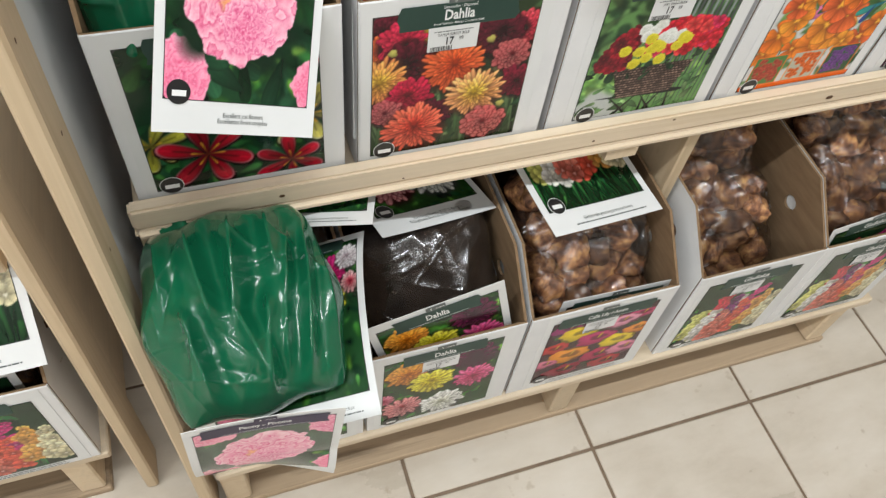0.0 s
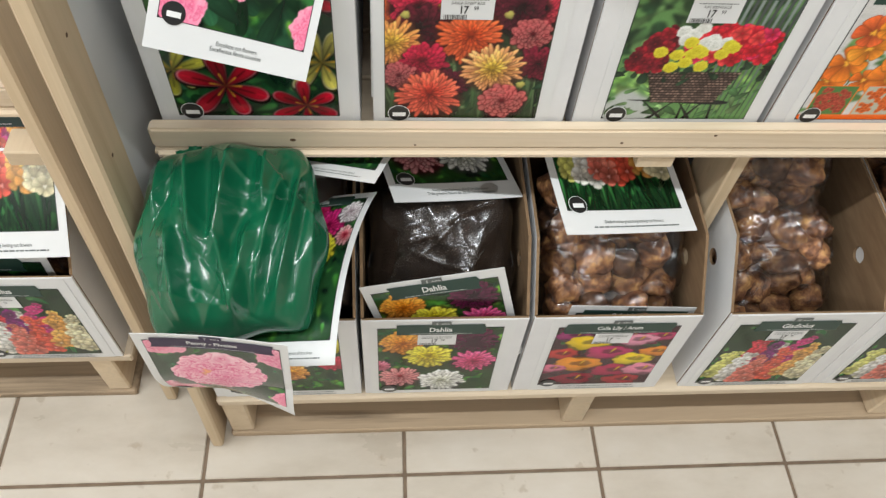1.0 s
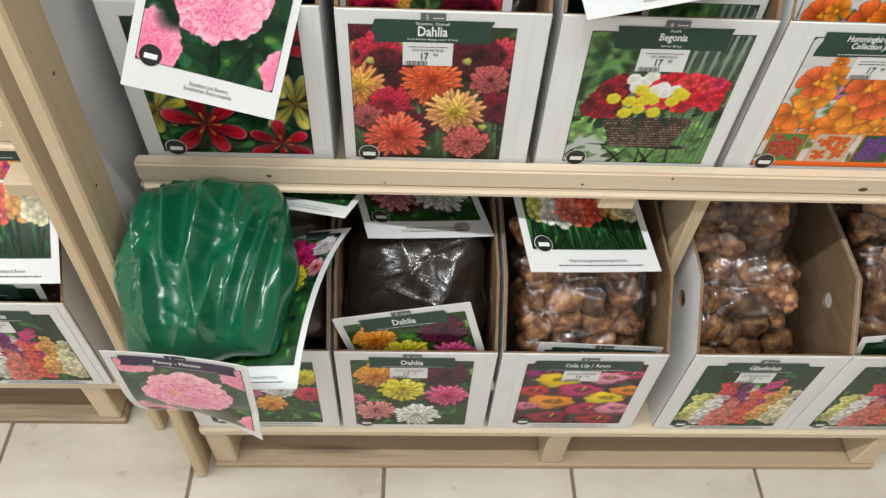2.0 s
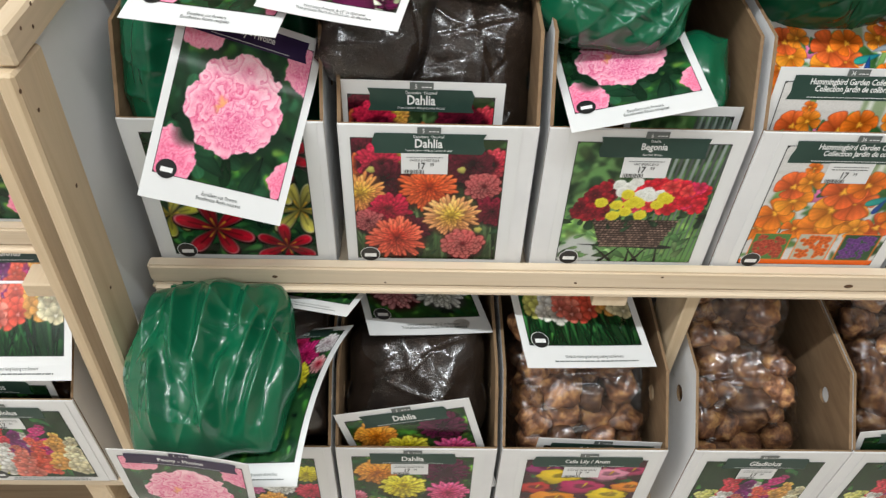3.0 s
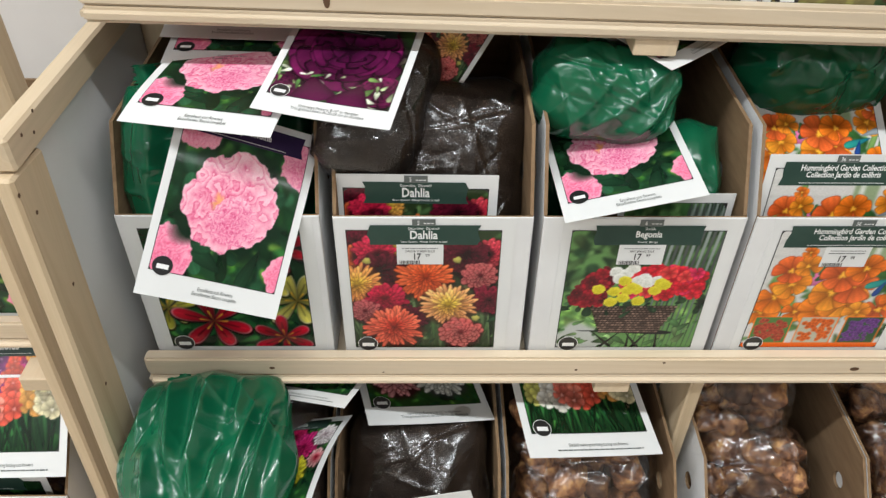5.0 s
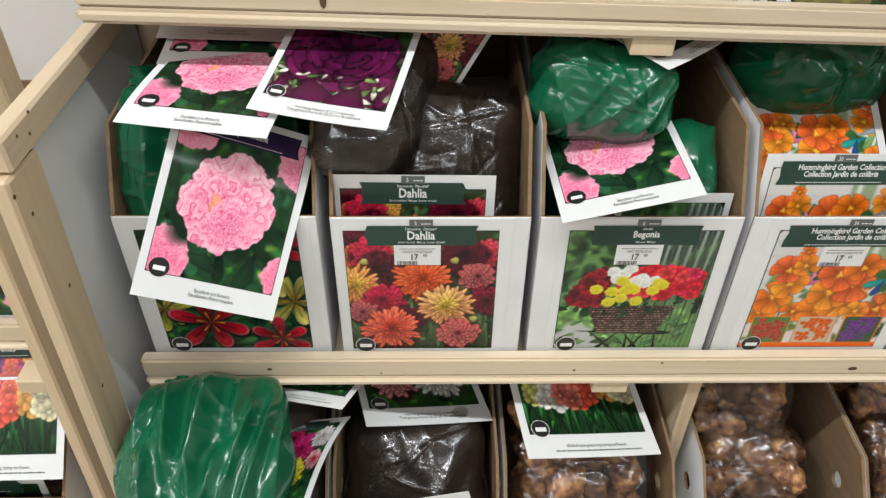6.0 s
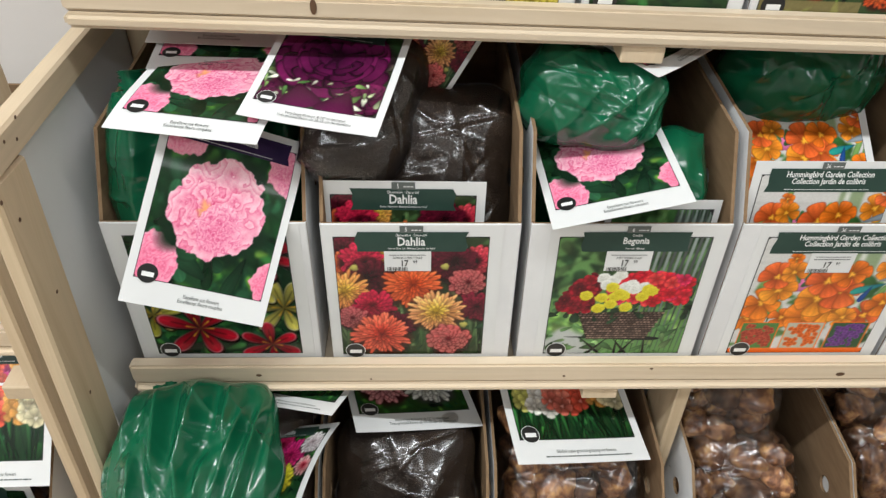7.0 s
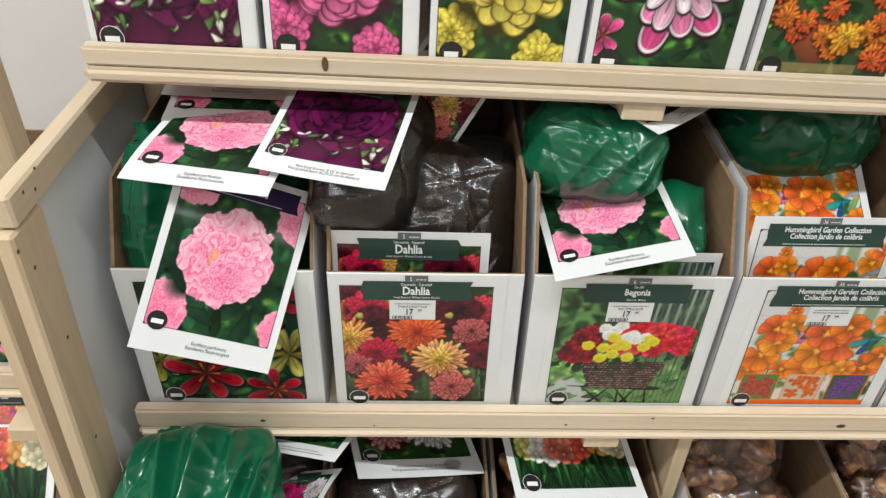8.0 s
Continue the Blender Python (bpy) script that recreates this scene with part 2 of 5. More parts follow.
class Paint:
    """A picture of unit width and height asp; x to the right, y up. Colours are as seen on the print."""

    def __init__(self, asp, ground, seed, cells=112, ss=3):
        self.rng = np.random.RandomState(seed)
        self.gw, self.gh = cells, int(cells * asp)
        self.ss, self.asp = ss, asp
        self.w, self.h = self.gw * ss, self.gh * ss
        self.im = np.ones((self.h, self.w, 3)) * rgb(ground)

    def window(self, cx, cy, r):
        x0, x1 = max(0, int((cx - r) * self.w)), min(self.w, int((cx + r) * self.w) + 2)
        y0, y1 = max(0, int((cy - r) * self.w)), min(self.h, int((cy + r) * self.w) + 2)
        if x0 >= x1 or y0 >= y1:
            return None
        X, Y = np.meshgrid((np.arange(x0, x1) + 0.5) / self.w - cx, (np.arange(y0, y1) + 0.5) / self.w - cy)
        return (slice(y0, y1), slice(x0, x1)), X, Y

    def lay(self, sl, mask, col):
        m = mask[..., None]
        self.im[sl] = self.im[sl] * (1 - m) + m * np.clip(col, 0, 1)

    def petal(self, cx, cy, ang, L, W, c0, c1, blunt=0.5, rim=0.35, vein=0.0):
        got = self.window(cx, cy, L + 0.01)
        if got is None:
            return
        sl, X, Y = got
        u = (X * math.cos(ang) + Y * math.sin(ang)) / L
        v = -X * math.sin(ang) + Y * math.cos(ang)
        t = np.clip(u, 0, 1)
        prof = W * np.sqrt(np.clip(t * (1 - t ** (2 + 6 * blunt)), 0, 1)) * (0.55 + 0.75 * t)
        inside = ((prof - np.abs(v)) * self.w + 0.5).clip(0, 1) * (u > 0) * (u < 1)
        q = np.abs(v) / (prof + 1e-4)
        shade = 1 - rim * np.clip(q, 0, 1) ** 3 - 0.25 * (1 - t) ** 2
        if vein:
            shade = shade + vein * np.cos(q * 9.0) * t
        col = (c0 + (c1 - c0) * t[..., None]) * shade[..., None]
        self.lay(sl, inside, col)

    def blob(self, cx, cy, r, col, wob=0.25, squash=1.0, soft=0.0, light=0.25, ang=0.0):
        got = self.window(cx, cy, r * 1.5)
        if got is None:
            return
        sl, X, Y = got
        X, Y = X * math.cos(ang) + Y * math.sin(ang), -X * math.sin(ang) + Y * math.cos(ang)
        th = np.arctan2(Y / squash, X)
        p = self.rng.rand(4) * 6.28
        rr = r * (1 + wob * (0.5 * np.sin(3 * th + p[0]) + 0.3 * np.sin(5 * th + p[1]) + 0.25 * np.sin(9 * th + p[2])))
        d = np.hypot(X, Y / squash)
        edge = max(1.0 / self.w, soft * r)
        m = ((rr - d) / edge + 0.5).clip(0, 1)
        self.lay(sl, m, col * (1 + light * (Y / r * 0.6 - (d / rr) ** 2 * 0.5))[..., None])

    def leaves(self, n, cols, size=(0.05, 0.12), y0=0, y1=9):
        for _ in range(n):
            c = rgb(cols[self.rng.randint(len(cols))]) * (0.7 + 0.6 * self.rng.rand())
            x, y = self.rng.rand(), y0 + self.rng.rand() * (min(y1, self.asp) - y0)
            L = size[0] + (size[1] - size[0]) * self.rng.rand()
            self.petal(x, y, self.rng.rand() * 6.28, L, L * (0.2 + 0.2 * self.rng.rand()), c * 0.8, c * 1.1, 0.1, 0.3, 0.06)

    def dahlia(self, cx, cy, r, c_in, c_out, tip=None, blunt=0.3, n=20, rings=7, squash=1.0, wide=0.115):
        """A double dahlia: many narrow petals in rings, each over the shadow it casts on the ring below."""
        a, b = rgb(c_in), rgb(c_out)
        tp = rgb(tip) if tip else None
        self.blob(cx, cy - r * 0.1, r * 0.98, b * 0.3, 0.12, 1, 0.3)
        lean = self.rng.randn(2) * 0.06 * r
        for k in range(rings):
            f = 1 - k / rings
            m = max(7, int((n + 5) * (0.42 + 0.58 * f)))
            ox, oy = cx + lean[0] * (1 - f), cy + (lean[1] + 0.05 * r) * (1 - f)
            for j in range(m):
                an = 6.283 * (j + 0.5 * (k % 2)) / m + self.rng.randn() * 0.12
                base = b + (a - b) * (1 - f) ** 2.0
                base = base * (0.78 + 0.34 * self.rng.rand()) * (0.95 + 0.13 * math.sin(an))
                end = tp if tp is not None else np.clip(base * 1.28 + 0.02, 0, 1)
                L = r * (0.14 + 0.86 * f ** 0.9) * (0.84 + 0.26 * self.rng.rand())
                W = r * wide * (0.75 + 0.45 * f)
                self.petal(ox, oy - 0.012 * r, an, L * 1.01, W * 1.14, base * 0.4, base * 0.62, blunt, 0.1)
                self.petal(ox, oy, an, L, W, base * 0.62, base * 0.5 + end * 0.54, blunt, 0.26, 0.03)
        self.blob(cx + lean[0], cy + lean[1] + 0.05 * r, r * 0.1, a * 0.7, 0.3, 1, 0.5)

    def ruffle(self, cx, cy, r, dark, light, n=150, squash=0.9, petal=0.56):
        d, l = rgb(dark), rgb(light)
        for i in range(n):
            f = (1 - i / n) ** 0.75
            an = self.rng.rand() * 6.283
            rad = r * f * (0.62 + 0.2 * self.rng.rand())
            x, y = cx + math.cos(an) * rad, cy + math.sin(an) * rad * squash
            c = d + (l - d) * (0.35 + 0.65 * self.rng.rand())
            s = r * petal * (0.55 + 0.5 * f)
            self.blob(x, y - s * 0.05, s * 0.62, d * 0.9, 0.35, 0.75, 0.1, 0.1, an + 1.57)
            self.blob(x, y, s * 0.61, np.clip(c * 1.02 + 0.012, 0, 1), 0.5, 0.72, 0.03, 0.0, an + 1.57)
            self.blob(x - math.cos(an) * s * 0.07, y - math.sin(an) * s * 0.07, s * 0.55, c, 0.5, 0.72, 0.2, 0.35, an + 1.57)

    def lily(self, cx, cy, r, dark, edge, turn=0.0, wide=0.3, heart="f0b030"):
        for k in (0, 2, 4, 1, 3, 5):
            an = turn + k * 1.047 + self.rng.randn() * 0.12
            L = r * (0.85 + 0.25 * self.rng.rand())
            d = rgb(dark) * (0.85 + 0.3 * self.rng.rand())
            self.petal(cx, cy - 0.01, an, L * 1.04, r * wide * 1.1, rgb(dark) * 0.15, rgb(dark) * 0.2, 0.0, 0.05)
            self.petal(cx, cy, an, L, r * wide, rgb(edge) * 0.7, rgb(edge), 0.0, 0.2)
            self.petal(cx, cy, an, L * 0.95, r * wide * 0.84, d * 0.75, d * 1.15, 0.0, 0.3, 0.09)
            self.petal(cx, cy, an, L * 0.7, r * 0.025, d * 0.4, d * 0.6, 0.5, 0.1)
        for k in range(6):
            self.petal(cx, cy, turn + k * 1.1, r * 0.34, r * 0.022, rgb(heart) * 0.6, rgb(heart), 0.8, 0.1)

    def spike(self, x, y0, y1, lean, col, r):
        c = rgb(col)
        n = max(4, int((y1 - y0) / (r * 0.9)))
        for i in range(n, -1, -1):
            f = i / n
            y = y0 + (y1 - y0) * f
            for sx in (-0.55, 0.5):
                rr = r * (1.05 - 0.5 * f)
                k = c * (0.75 + 0.35 * self.rng.rand())
                px, py = x + lean * f + sx * rr + self.rng.randn() * r * 0.25, y + self.rng.randn() * r * 0.35
                self.glad(px, py, rr * 1.1, "%02x%02x%02x" % tuple(int(255 * min(1, v)) for v in k), "%02x%02x%02x" % tuple(int(255 * (0.55 * v + 0.35)) for v in c))

    def blades(self, n, cols, y1=0.6):
        for _ in range(n):
            c = rgb(cols[self.rng.randint(len(cols))]) * (0.7 + 0.5 * self.rng.rand())
            self.petal(self.rng.rand(), -0.05, 1.57 + self.rng.randn() * 0.22, y1 * (0.5 + 0.7 * self.rng.rand()), 0.014 + 0.012 * self.rng.rand(), c * 0.6, c, 0.2, 0.3)

    def rect(self, x0, x1, y0, y1, col, a=1.0):
        s = (slice(max(0, int(y0 * self.w)), max(0, int(y1 * self.w))), slice(max(0, int(x0 * self.w)), max(0, int(x1 * self.w))))
        self.im[s] = self.im[s] * (1 - a) + rgb(col) * a

    def blur(self, k, times=2):
        for _ in range(times):
            pad = np.pad(self.im, ((k, k), (k, k), (0, 0)), "edge")
            acc = np.cumsum(np.cumsum(np.pad(pad, ((1, 0), (1, 0), (0, 0))), 0), 1)
            q = 2 * k + 1
            self.im = (acc[q:, q:] - acc[:-q, q:] - acc[q:, :-q] + acc[:-q, :-q]) / (q * q)

    def cloud(self, X, Y, freq, octaves=3):
        """Soft value noise between -1 and 1 over the given places."""
        out, amp = np.zeros(X.shape), 1.0
        for _ in range(octaves):
            g = self.rng.rand(64, 64) * 2 - 1
            a, b = X * freq + 20.0, Y * freq + 20.0
            i, j = np.floor(a).astype(int), np.floor(b).astype(int)
            f, h = a - i, b - j
            f, h = f * f * (3 - 2 * f), h * h * (3 - 2 * h)
            i, j = i % 63, j % 63
            out += amp * (g[j, i] * (1 - f) * (1 - h) + g[j, i + 1] * f * (1 - h) + g[j + 1, i] * (1 - f) * h + g[j + 1, i + 1] * f * h)
            freq, amp = freq * 2.1, amp * 0.5
        return out

    def peony(self, cx, cy, r, deep, pale, shells=5.0):
        """A full double peony: frilled shells of petals, each pale at its torn rim and deep in the fold behind it."""
        got = self.window(cx, cy, r * 1.3)
        if got is None:
            return
        sl, X, Y = got
        a, b = rgb(deep), rgb(pale)
        th = np.arctan2(Y, X)
        frill = 0.02 * np.sin(7 * th + self.rng.rand() * 6) + 0.02 * np.sin(19 * th + self.rng.rand() * 6) + 0.09 * self.cloud(X, Y, 3.0 / r, 4)
        rho = np.hypot(X, Y * 1.05) / r
        m = ((1 + frill - rho) * r * self.w * 0.8 + 0.5).clip(0, 1)
        hx, hy = X + 0.16 * r, Y + 0.06 * r
        heart = np.hypot(hx, hy) / r
        warp = self.cloud(X, Y, 2.6 / r, 2) * 1.5 + self.cloud(X, Y, 7 / r, 3) * 0.42
        ph = shells * (0.65 * heart + 0.35 * rho) + warp
        t = ph - np.floor(ph)
        ph2 = shells * 1.7 * heart + 1.4 * self.cloud(X, Y, 4 / r, 3)
        t2 = ph2 - np.floor(ph2)
        core = np.clip(1.05 - heart * 1.1, 0, 1)
        mix = 0.40 + 0.52 * t ** 0.8 - 0.34 * np.exp(-t * 9) + core * (0.55 * (t2 - 0.6) - 0.35 * np.exp(-t2 * 8) - 0.12)
        mix = mix + 0.10 * (Y / r) + 0.05 * self.cloud(X, Y, 16 / r, 2) + 0.16 * np.clip(rho - 0.55, 0, 1)
        col = a + (b - a) * np.clip(mix, 0, 1.08)[..., None]
        self.lay(sl, (m > 0.02) * np.clip(m + 0.0, 0, 1), col)

    def glad(self, cx, cy, r, col, heart="f8c24a"):
        """One open gladiolus flower: six broad waved petals round a pale throat."""
        c, turn = rgb(col), self.rng.rand() * 6.28
        for k in (0, 2, 4, 1, 3, 5):
            an = turn + k * 1.047 + self.rng.randn() * 0.12
            L = r * (0.85 + 0.3 * self.rng.rand())
            q = c * (0.86 + 0.22 * self.rng.rand())
            self.petal(cx, cy, an, L * 1.02, L * 0.48, q * 0.58, q * 0.68, 0.6, 0.1)
            self.petal(cx, cy, an, L, L * 0.46, q * 0.8, np.clip(q * 1.12 + 0.03, 0, 1), 0.6, 0.16, 0.05)
        self.blob(cx, cy, r * 0.16, rgb(heart), 0.5, 1, 0.9, 0.1)

    def done(self):
        im = self.im.reshape(self.gh, self.ss, self.gw, self.ss, 3).mean((1, 3))
        im = im * (0.97 + 0.06 * self.rng.rand(self.gh, self.gw, 1))
        im = np.clip(im, 0, 1)
        return np.where(im < 0.04045, im / 12.92, ((im + 0.055) / 1.055) ** 2.4)


GREENS = ["1d4a27", "2c5f2e", "17381f", "3e7434", "22482f", "0f2a1a"]
BRIGHT = ["4f8f35", "6ea63c", "3c7a31", "86b54a", "2f6a33"]


def pic_peony():
    p = Paint(1.13, "1c3d24", 3, 168)
    p.leaves(170, GREENS, (0.1, 0.28))
    p.leaves(14, BRIGHT, (0.08, 0.16), 0.05, 0.4)
    p.blur(5)
    p.leaves(10, ["17381f", "22482f"], (0.2, 0.34), 0.05, 0.5)
    p.peony(1.0, 0.98, 0.2, "d8608a", "f4b0c0", 3)
    p.peony(0.12, 1.08, 0.2, "e0708e", "f6b6c6", 3)
    p.peony(0.08, 0.13, 0.22, "e0557f", "f9a9c0", 3)
    p.peony(1.05, 0.14, 0.17, "e0557f", "f7a5bb", 3)
    p.blur(1, 1)
    p.blob(0.5, 0.55, 0.38, rgb("17301f"), 0.3, 1, 0.3)
    p.peony(0.5, 0.58, 0.37, "d8507c", "fcc9d5", 2.8)
    p.blob(0.4, 0.56, 0.05, rgb("f0a070"), 0.5, 1, 0.9, 0.1)
    p.peony(0.54, 0.45, 0.19, "d4487a", "fbc0d0", 2.4)
    return p.done()


def pic_lily():
    p = Paint(1.0, "16301d", 4, 140)
    p.leaves(150, GREENS, (0.08, 0.22))
    p.blur(2)
    p.leaves(40, GREENS, (0.1, 0.22))
    p.lily(0.04, 0.36, 0.2, "a8a43a", "d2cc7c", 0.3)
    p.lily(0.92, 0.42, 0.25, "b5ad52", "e2dca4", 0.9)
    p.lily(0.72, 0.62, 0.2, "b5ad52", "e2dca4", 0.2)
    p.lily(0.36, 0.8, 0.27, "9c1024", "c66a76", 0.2)
    p.lily(0.85, 0.85, 0.2, "9c1024", "c66a76", 0.6)
    p.lily(0.33, 0.24, 0.29, "a80f26", "d4747e", 0.75)
    p.lily(0.80, 0.09, 0.22, "a80f26", "d4747e", 0.6)
    p.blur(1, 2)
    return p.done()


def pic_sunset():
    p = Paint(1.1, "2a3a22", 5, 168)
    p.leaves(150, ["3d5a34", "2c4a2a", "4f6b40", "1c3220", "6a7f52"], (0.04, 0.14))
    p.blur(3)
    p.blades(60, ["4f7040", "38562f", "6d8a58", "20381f"], 0.5)
    p.leaves(60, ["3d5a34", "24402a", "5b7a48", "172a1a"], (0.03, 0.09))
    spots = [(0.05, 1.0, 0.13, "3d0c18", "5f1226"), (0.95, 0.9, 0.12, "b0203a", "d8404e"), (0.05, 0.86, 0.1, "e0582a", "ee6a3a"), (0.31, 0.93, 0.1, "f0c040", "eaa04a"), (0.17, 0.9, 0.14, "961430", "c82444"), (0.77, 0.88, 0.16, "2d0813", "5c1024"),
             (0.22, 0.75, 0.16, "2a0610", "4f0d1e"), (0.87, 0.7, 0.125, "7c101e", "a81c2c"), (0.04, 0.63, 0.17, "f6bc3c", "fa9450"), (0.5, 0.68, 0.185, "e04418", "fa6434"), (0.94, 0.48, 0.13, "4d0d1c", "7a142c"), (0.24, 0.48, 0.145, "8e1026", "c21e40"),
             (0.42, 0.31, 0.11, "2a0610", "5a0f26"), (0.09, 0.37, 0.11, "7a0e20", "a01a2e"), (0.67, 0.43, 0.185, "fbc83c", "ffa468"), (0.28, 0.21, 0.195, "d83424", "f8644a"), (0.76, 0.16, 0.155, "94141f", "b8242c")]
    for i, (x, y, r, a, b) in enumerate(spots):
        if i in (7, 13, 16):
            p.dahlia(x, y, r, a, b, "e8a898", 0.75, 16, 7, 1.0, 0.16)
        elif i in (9, 15, 8, 14):
            p.dahlia(x, y, r * 1.08, a, b, None, 0.12, 24, 7, 1.0, 0.085)
        else:
            p.dahlia(x, y, r * 1.05, a, b, None, 0.5, 18, 7, 1.0, 0.13)
    for x, y in ((0.72, 0.84), (0.12, 0.83), (0.86, 0.3)):
        p.blob(x, y, 0.028, rgb("b9b05a"), 0.2, 1, 0.2, 0.4)
    return p.done()


def pic_begonia():
    p = Paint(1.12, "5f8a4e", 6, 168)
    p.leaves(120, ["44663c", "35552f", "587a48", "27452a"], (0.08, 0.24), 0.55)
    p.leaves(80, ["86b65a", "a3cc74", "6fa04c", "94c266"], (0.05, 0.16), 0.16, 0.6)
    p.blob(0.1, 0.02, 0.28, rgb("b4b8b4"), 0.3, 0.7, 0.2, 0.1)
    p.blur(5)
    for k in range(13):
        x = 0.56 + 0.036 * k
        p.petal(x, -0.05, 1.5, 1.3, 0.013, rgb("4c5652") * (0.7 + 0.5 * (k % 2)), rgb("8b9691") * (0.6 + 0.5 * (k % 2)), 0.95, 0.25)
    p.blur(1, 1)
    p.leaves(50, ["5a7f4c", "7fa068", "486c40"], (0.04, 0.13), 0.0, 0.3)
    dark = rgb("171a18")
    p.petal(0.13, 0.175, -0.03, 0.7, 0.022, dark, dark * 1.2, 0.9)
    for x, an in ((0.24, -0.8), (0.46, -2.25), (0.48, -0.95), (0.66, -2.1), (0.52, -1.57), (0.72, -1.5)):
        p.petal(x, 0.175, an, 0.24, 0.012, dark, dark, 0.9)
    for r in range(12):
        y = 0.165 + r * 0.0225
        w = 0.215 + r * 0.008
        p.rect(0.51 - w, 0.51 + w, y - 0.012, y + 0.013, "2c1f1a")
        for k in range(20):
            x = 0.51 - w + 2 * w * (k + 0.5 * (r % 2)) / 20
            p.blob(x + 0.01, y, 0.013, rgb("8a7064") * (0.55 + 0.6 * p.rng.rand()), 0.1, 0.55)
    p.leaves(46, ["27402a", "3a5a38", "1c3220"], (0.05, 0.13), 0.38, 0.55)
    for i in range(70):
        x = 0.1 + p.rng.rand() * 0.22 - 0.02
        p.glad(x, 0.45 + p.rng.rand() * 0.3 * min(1, (x - 0.02) * 5), 0.045, ("7a1020", "9c1424", "5c0c18")[i % 3], "8a1420")
    for i in range(80):
        x = 0.4 + p.rng.rand() * 0.54
        p.glad(x, 0.52 + p.rng.rand() * 0.27 * (1 - abs(x - 0.68) * 0.9), 0.055, ("d81c30", "c01424", "e83a3c", "d82452")[i % 4], "b81424")
    for x, y in ((0.34, 0.74), (0.41, 0.72), (0.37, 0.68), (0.54, 0.68), (0.56, 0.64), (0.5, 0.66), (0.45, 0.77), (0.63, 0.66)):
        p.peony(x, y, 0.048, "aeb0a4", "fbfbf8", 2)
    for x, y in ((0.24, 0.58), (0.41, 0.66), (0.35, 0.56), (0.44, 0.57), (0.5, 0.58), (0.63, 0.57), (0.66, 0.64), (0.42, 0.5), (0.34, 0.46), (0.53, 0.47), (0.69, 0.62), (0.47, 0.6)):
        p.peony(x, y, 0.046, "a89410", "f0e644", 2)
    return p.done()


def pic_orange(seed=7, inset=True):
    p = Paint(1.12, "cfcdca", seed, 150)
    for k in range(5):
        p.rect(0, 1, 0.62 + k * 0.12, 0.628 + k * 0.12, "b4b2b0")
    p.rect(0.62, 0.8, 0.6, 1.12, "7d9468", 0.8)
    p.rect(0.66, 0.7, 0.6, 1.12, "e4e4e0", 0.8)
    p.leaves(60, ["4d7a3a", "5c8a44", "35602f", "6f9a52"], (0.06, 0.24), 0.1, 0.75)
    p.blur(4)
    for x, an, L in ((0.1, 1.35, 0.75), (0.26, 1.1, 0.7), (0.2, 1.5, 0.85), (0.74, 1.1, 0.6), (0.86, 1.2, 0.6)):
        p.petal(x, 0.25, an, L, 0.03, rgb("4f7f3c"), rgb("8ab066"), 0.2, 0.3)
    p.blob(0.36, 0.66, 0.06, rgb("d872a4"), 0.4)
    p.blob(0.4, 0.72, 0.06, rgb("3f6a44"), 0.5)
    for x, y, r in ((0.06, 0.36, 0.13), (0.12, 0.5, 0.14), (0.2, 0.62, 0.13), (0.16, 0.74, 0.12), (0.26, 0.78, 0.09), (0.24, 0.9, 0.05), (0.3, 0.36, 0.1), (0.48, 0.36, 0.17), (0.62, 0.46, 0.17), (0.5, 0.54, 0.16), (0.64, 0.62, 0.16), (0.52, 0.7, 0.16), (0.66, 0.76, 0.12), (0.88, 0.38, 0.14), (0.97, 0.5, 0.12), (0.92, 0.82, 0.12), (1.0, 0.92, 0.1), (0.74, 0.36, 0.1)):
        p.glad(x, y, r, ("f2741c", "f88a24", "f0642a")[int(x * 50) % 3], "fbb83a")
    p.petal(0.93, 0.68, 3.5, 0.24, 0.045, rgb("1f7f9a"), rgb("2fa08a"), 0.2)
    p.petal(0.84, 0.66, 4.4, 0.16, 0.03, rgb("1f5fa0"), rgb("27408a"), 0.2)
    p.petal(0.86, 0.7, 0.35, 0.2, 0.04, rgb("aab4bc"), rgb("8f9aa4"), 0.2)
    if inset:
        p.rect(0, 1, 0, 0.05, "e8641c")
        for k, (c, d) in enumerate((("b84630", "4f7a3c"), ("f0641e", "b8b4a0"), ("6c3a88", "2f5030"))):
            x0 = 0.04 + k * 0.325
            p.rect(x0, x0 + 0.275, 0.045, 0.315, "f0701c")
            p.rect(x0 + 0.008, x0 + 0.267, 0.053, 0.307, d)
            for _ in range(60):
                p.glad(x0 + 0.035 + p.rng.rand() * 0.2, 0.08 + p.rng.rand() * 0.2, 0.02, c, c)
    return p.done()


def pic_purple():
    p = Paint(1.12, "2d4a2a", 8)
    p.leaves(90, ["58873f", "7fa95a", "2f5a30", "a9c68a", "3d6a38"], (0.08, 0.2))
    for _ in range(16):
        p.blob(p.rng.rand(), p.rng.rand() * 1.1, 0.03, rgb("5a3f86"), 0.5)
    p.ruffle(0.1, 0.12, 0.2, "3d0a2e", "5c143e", 40)
    p.dahlia(0.5, 0.66, 0.5, "3c0a2e", "601444", None, 0.9, 8, 6, 1.0, 0.3)
    p.dahlia(0.86, 0.2, 0.2, "380a28", "56123a", None, 0.85, 8, 4, 1.0, 0.3)
    p.leaves(34, ["9cc07a", "7fa95a", "c0d3a0", "4f8040", "dfe6cc"], (0.05, 0.13), 0.0, 0.34)
    p.petal(0.3, 0.28, -1.3, 0.3, 0.2, rgb("4a0f32"), rgb("561440"), 0.8)
    p.petal(0.72, 0.25, -1.8, 0.32, 0.2, rgb("4a0f32"), rgb("5a1642"), 0.8)
    return p.done()


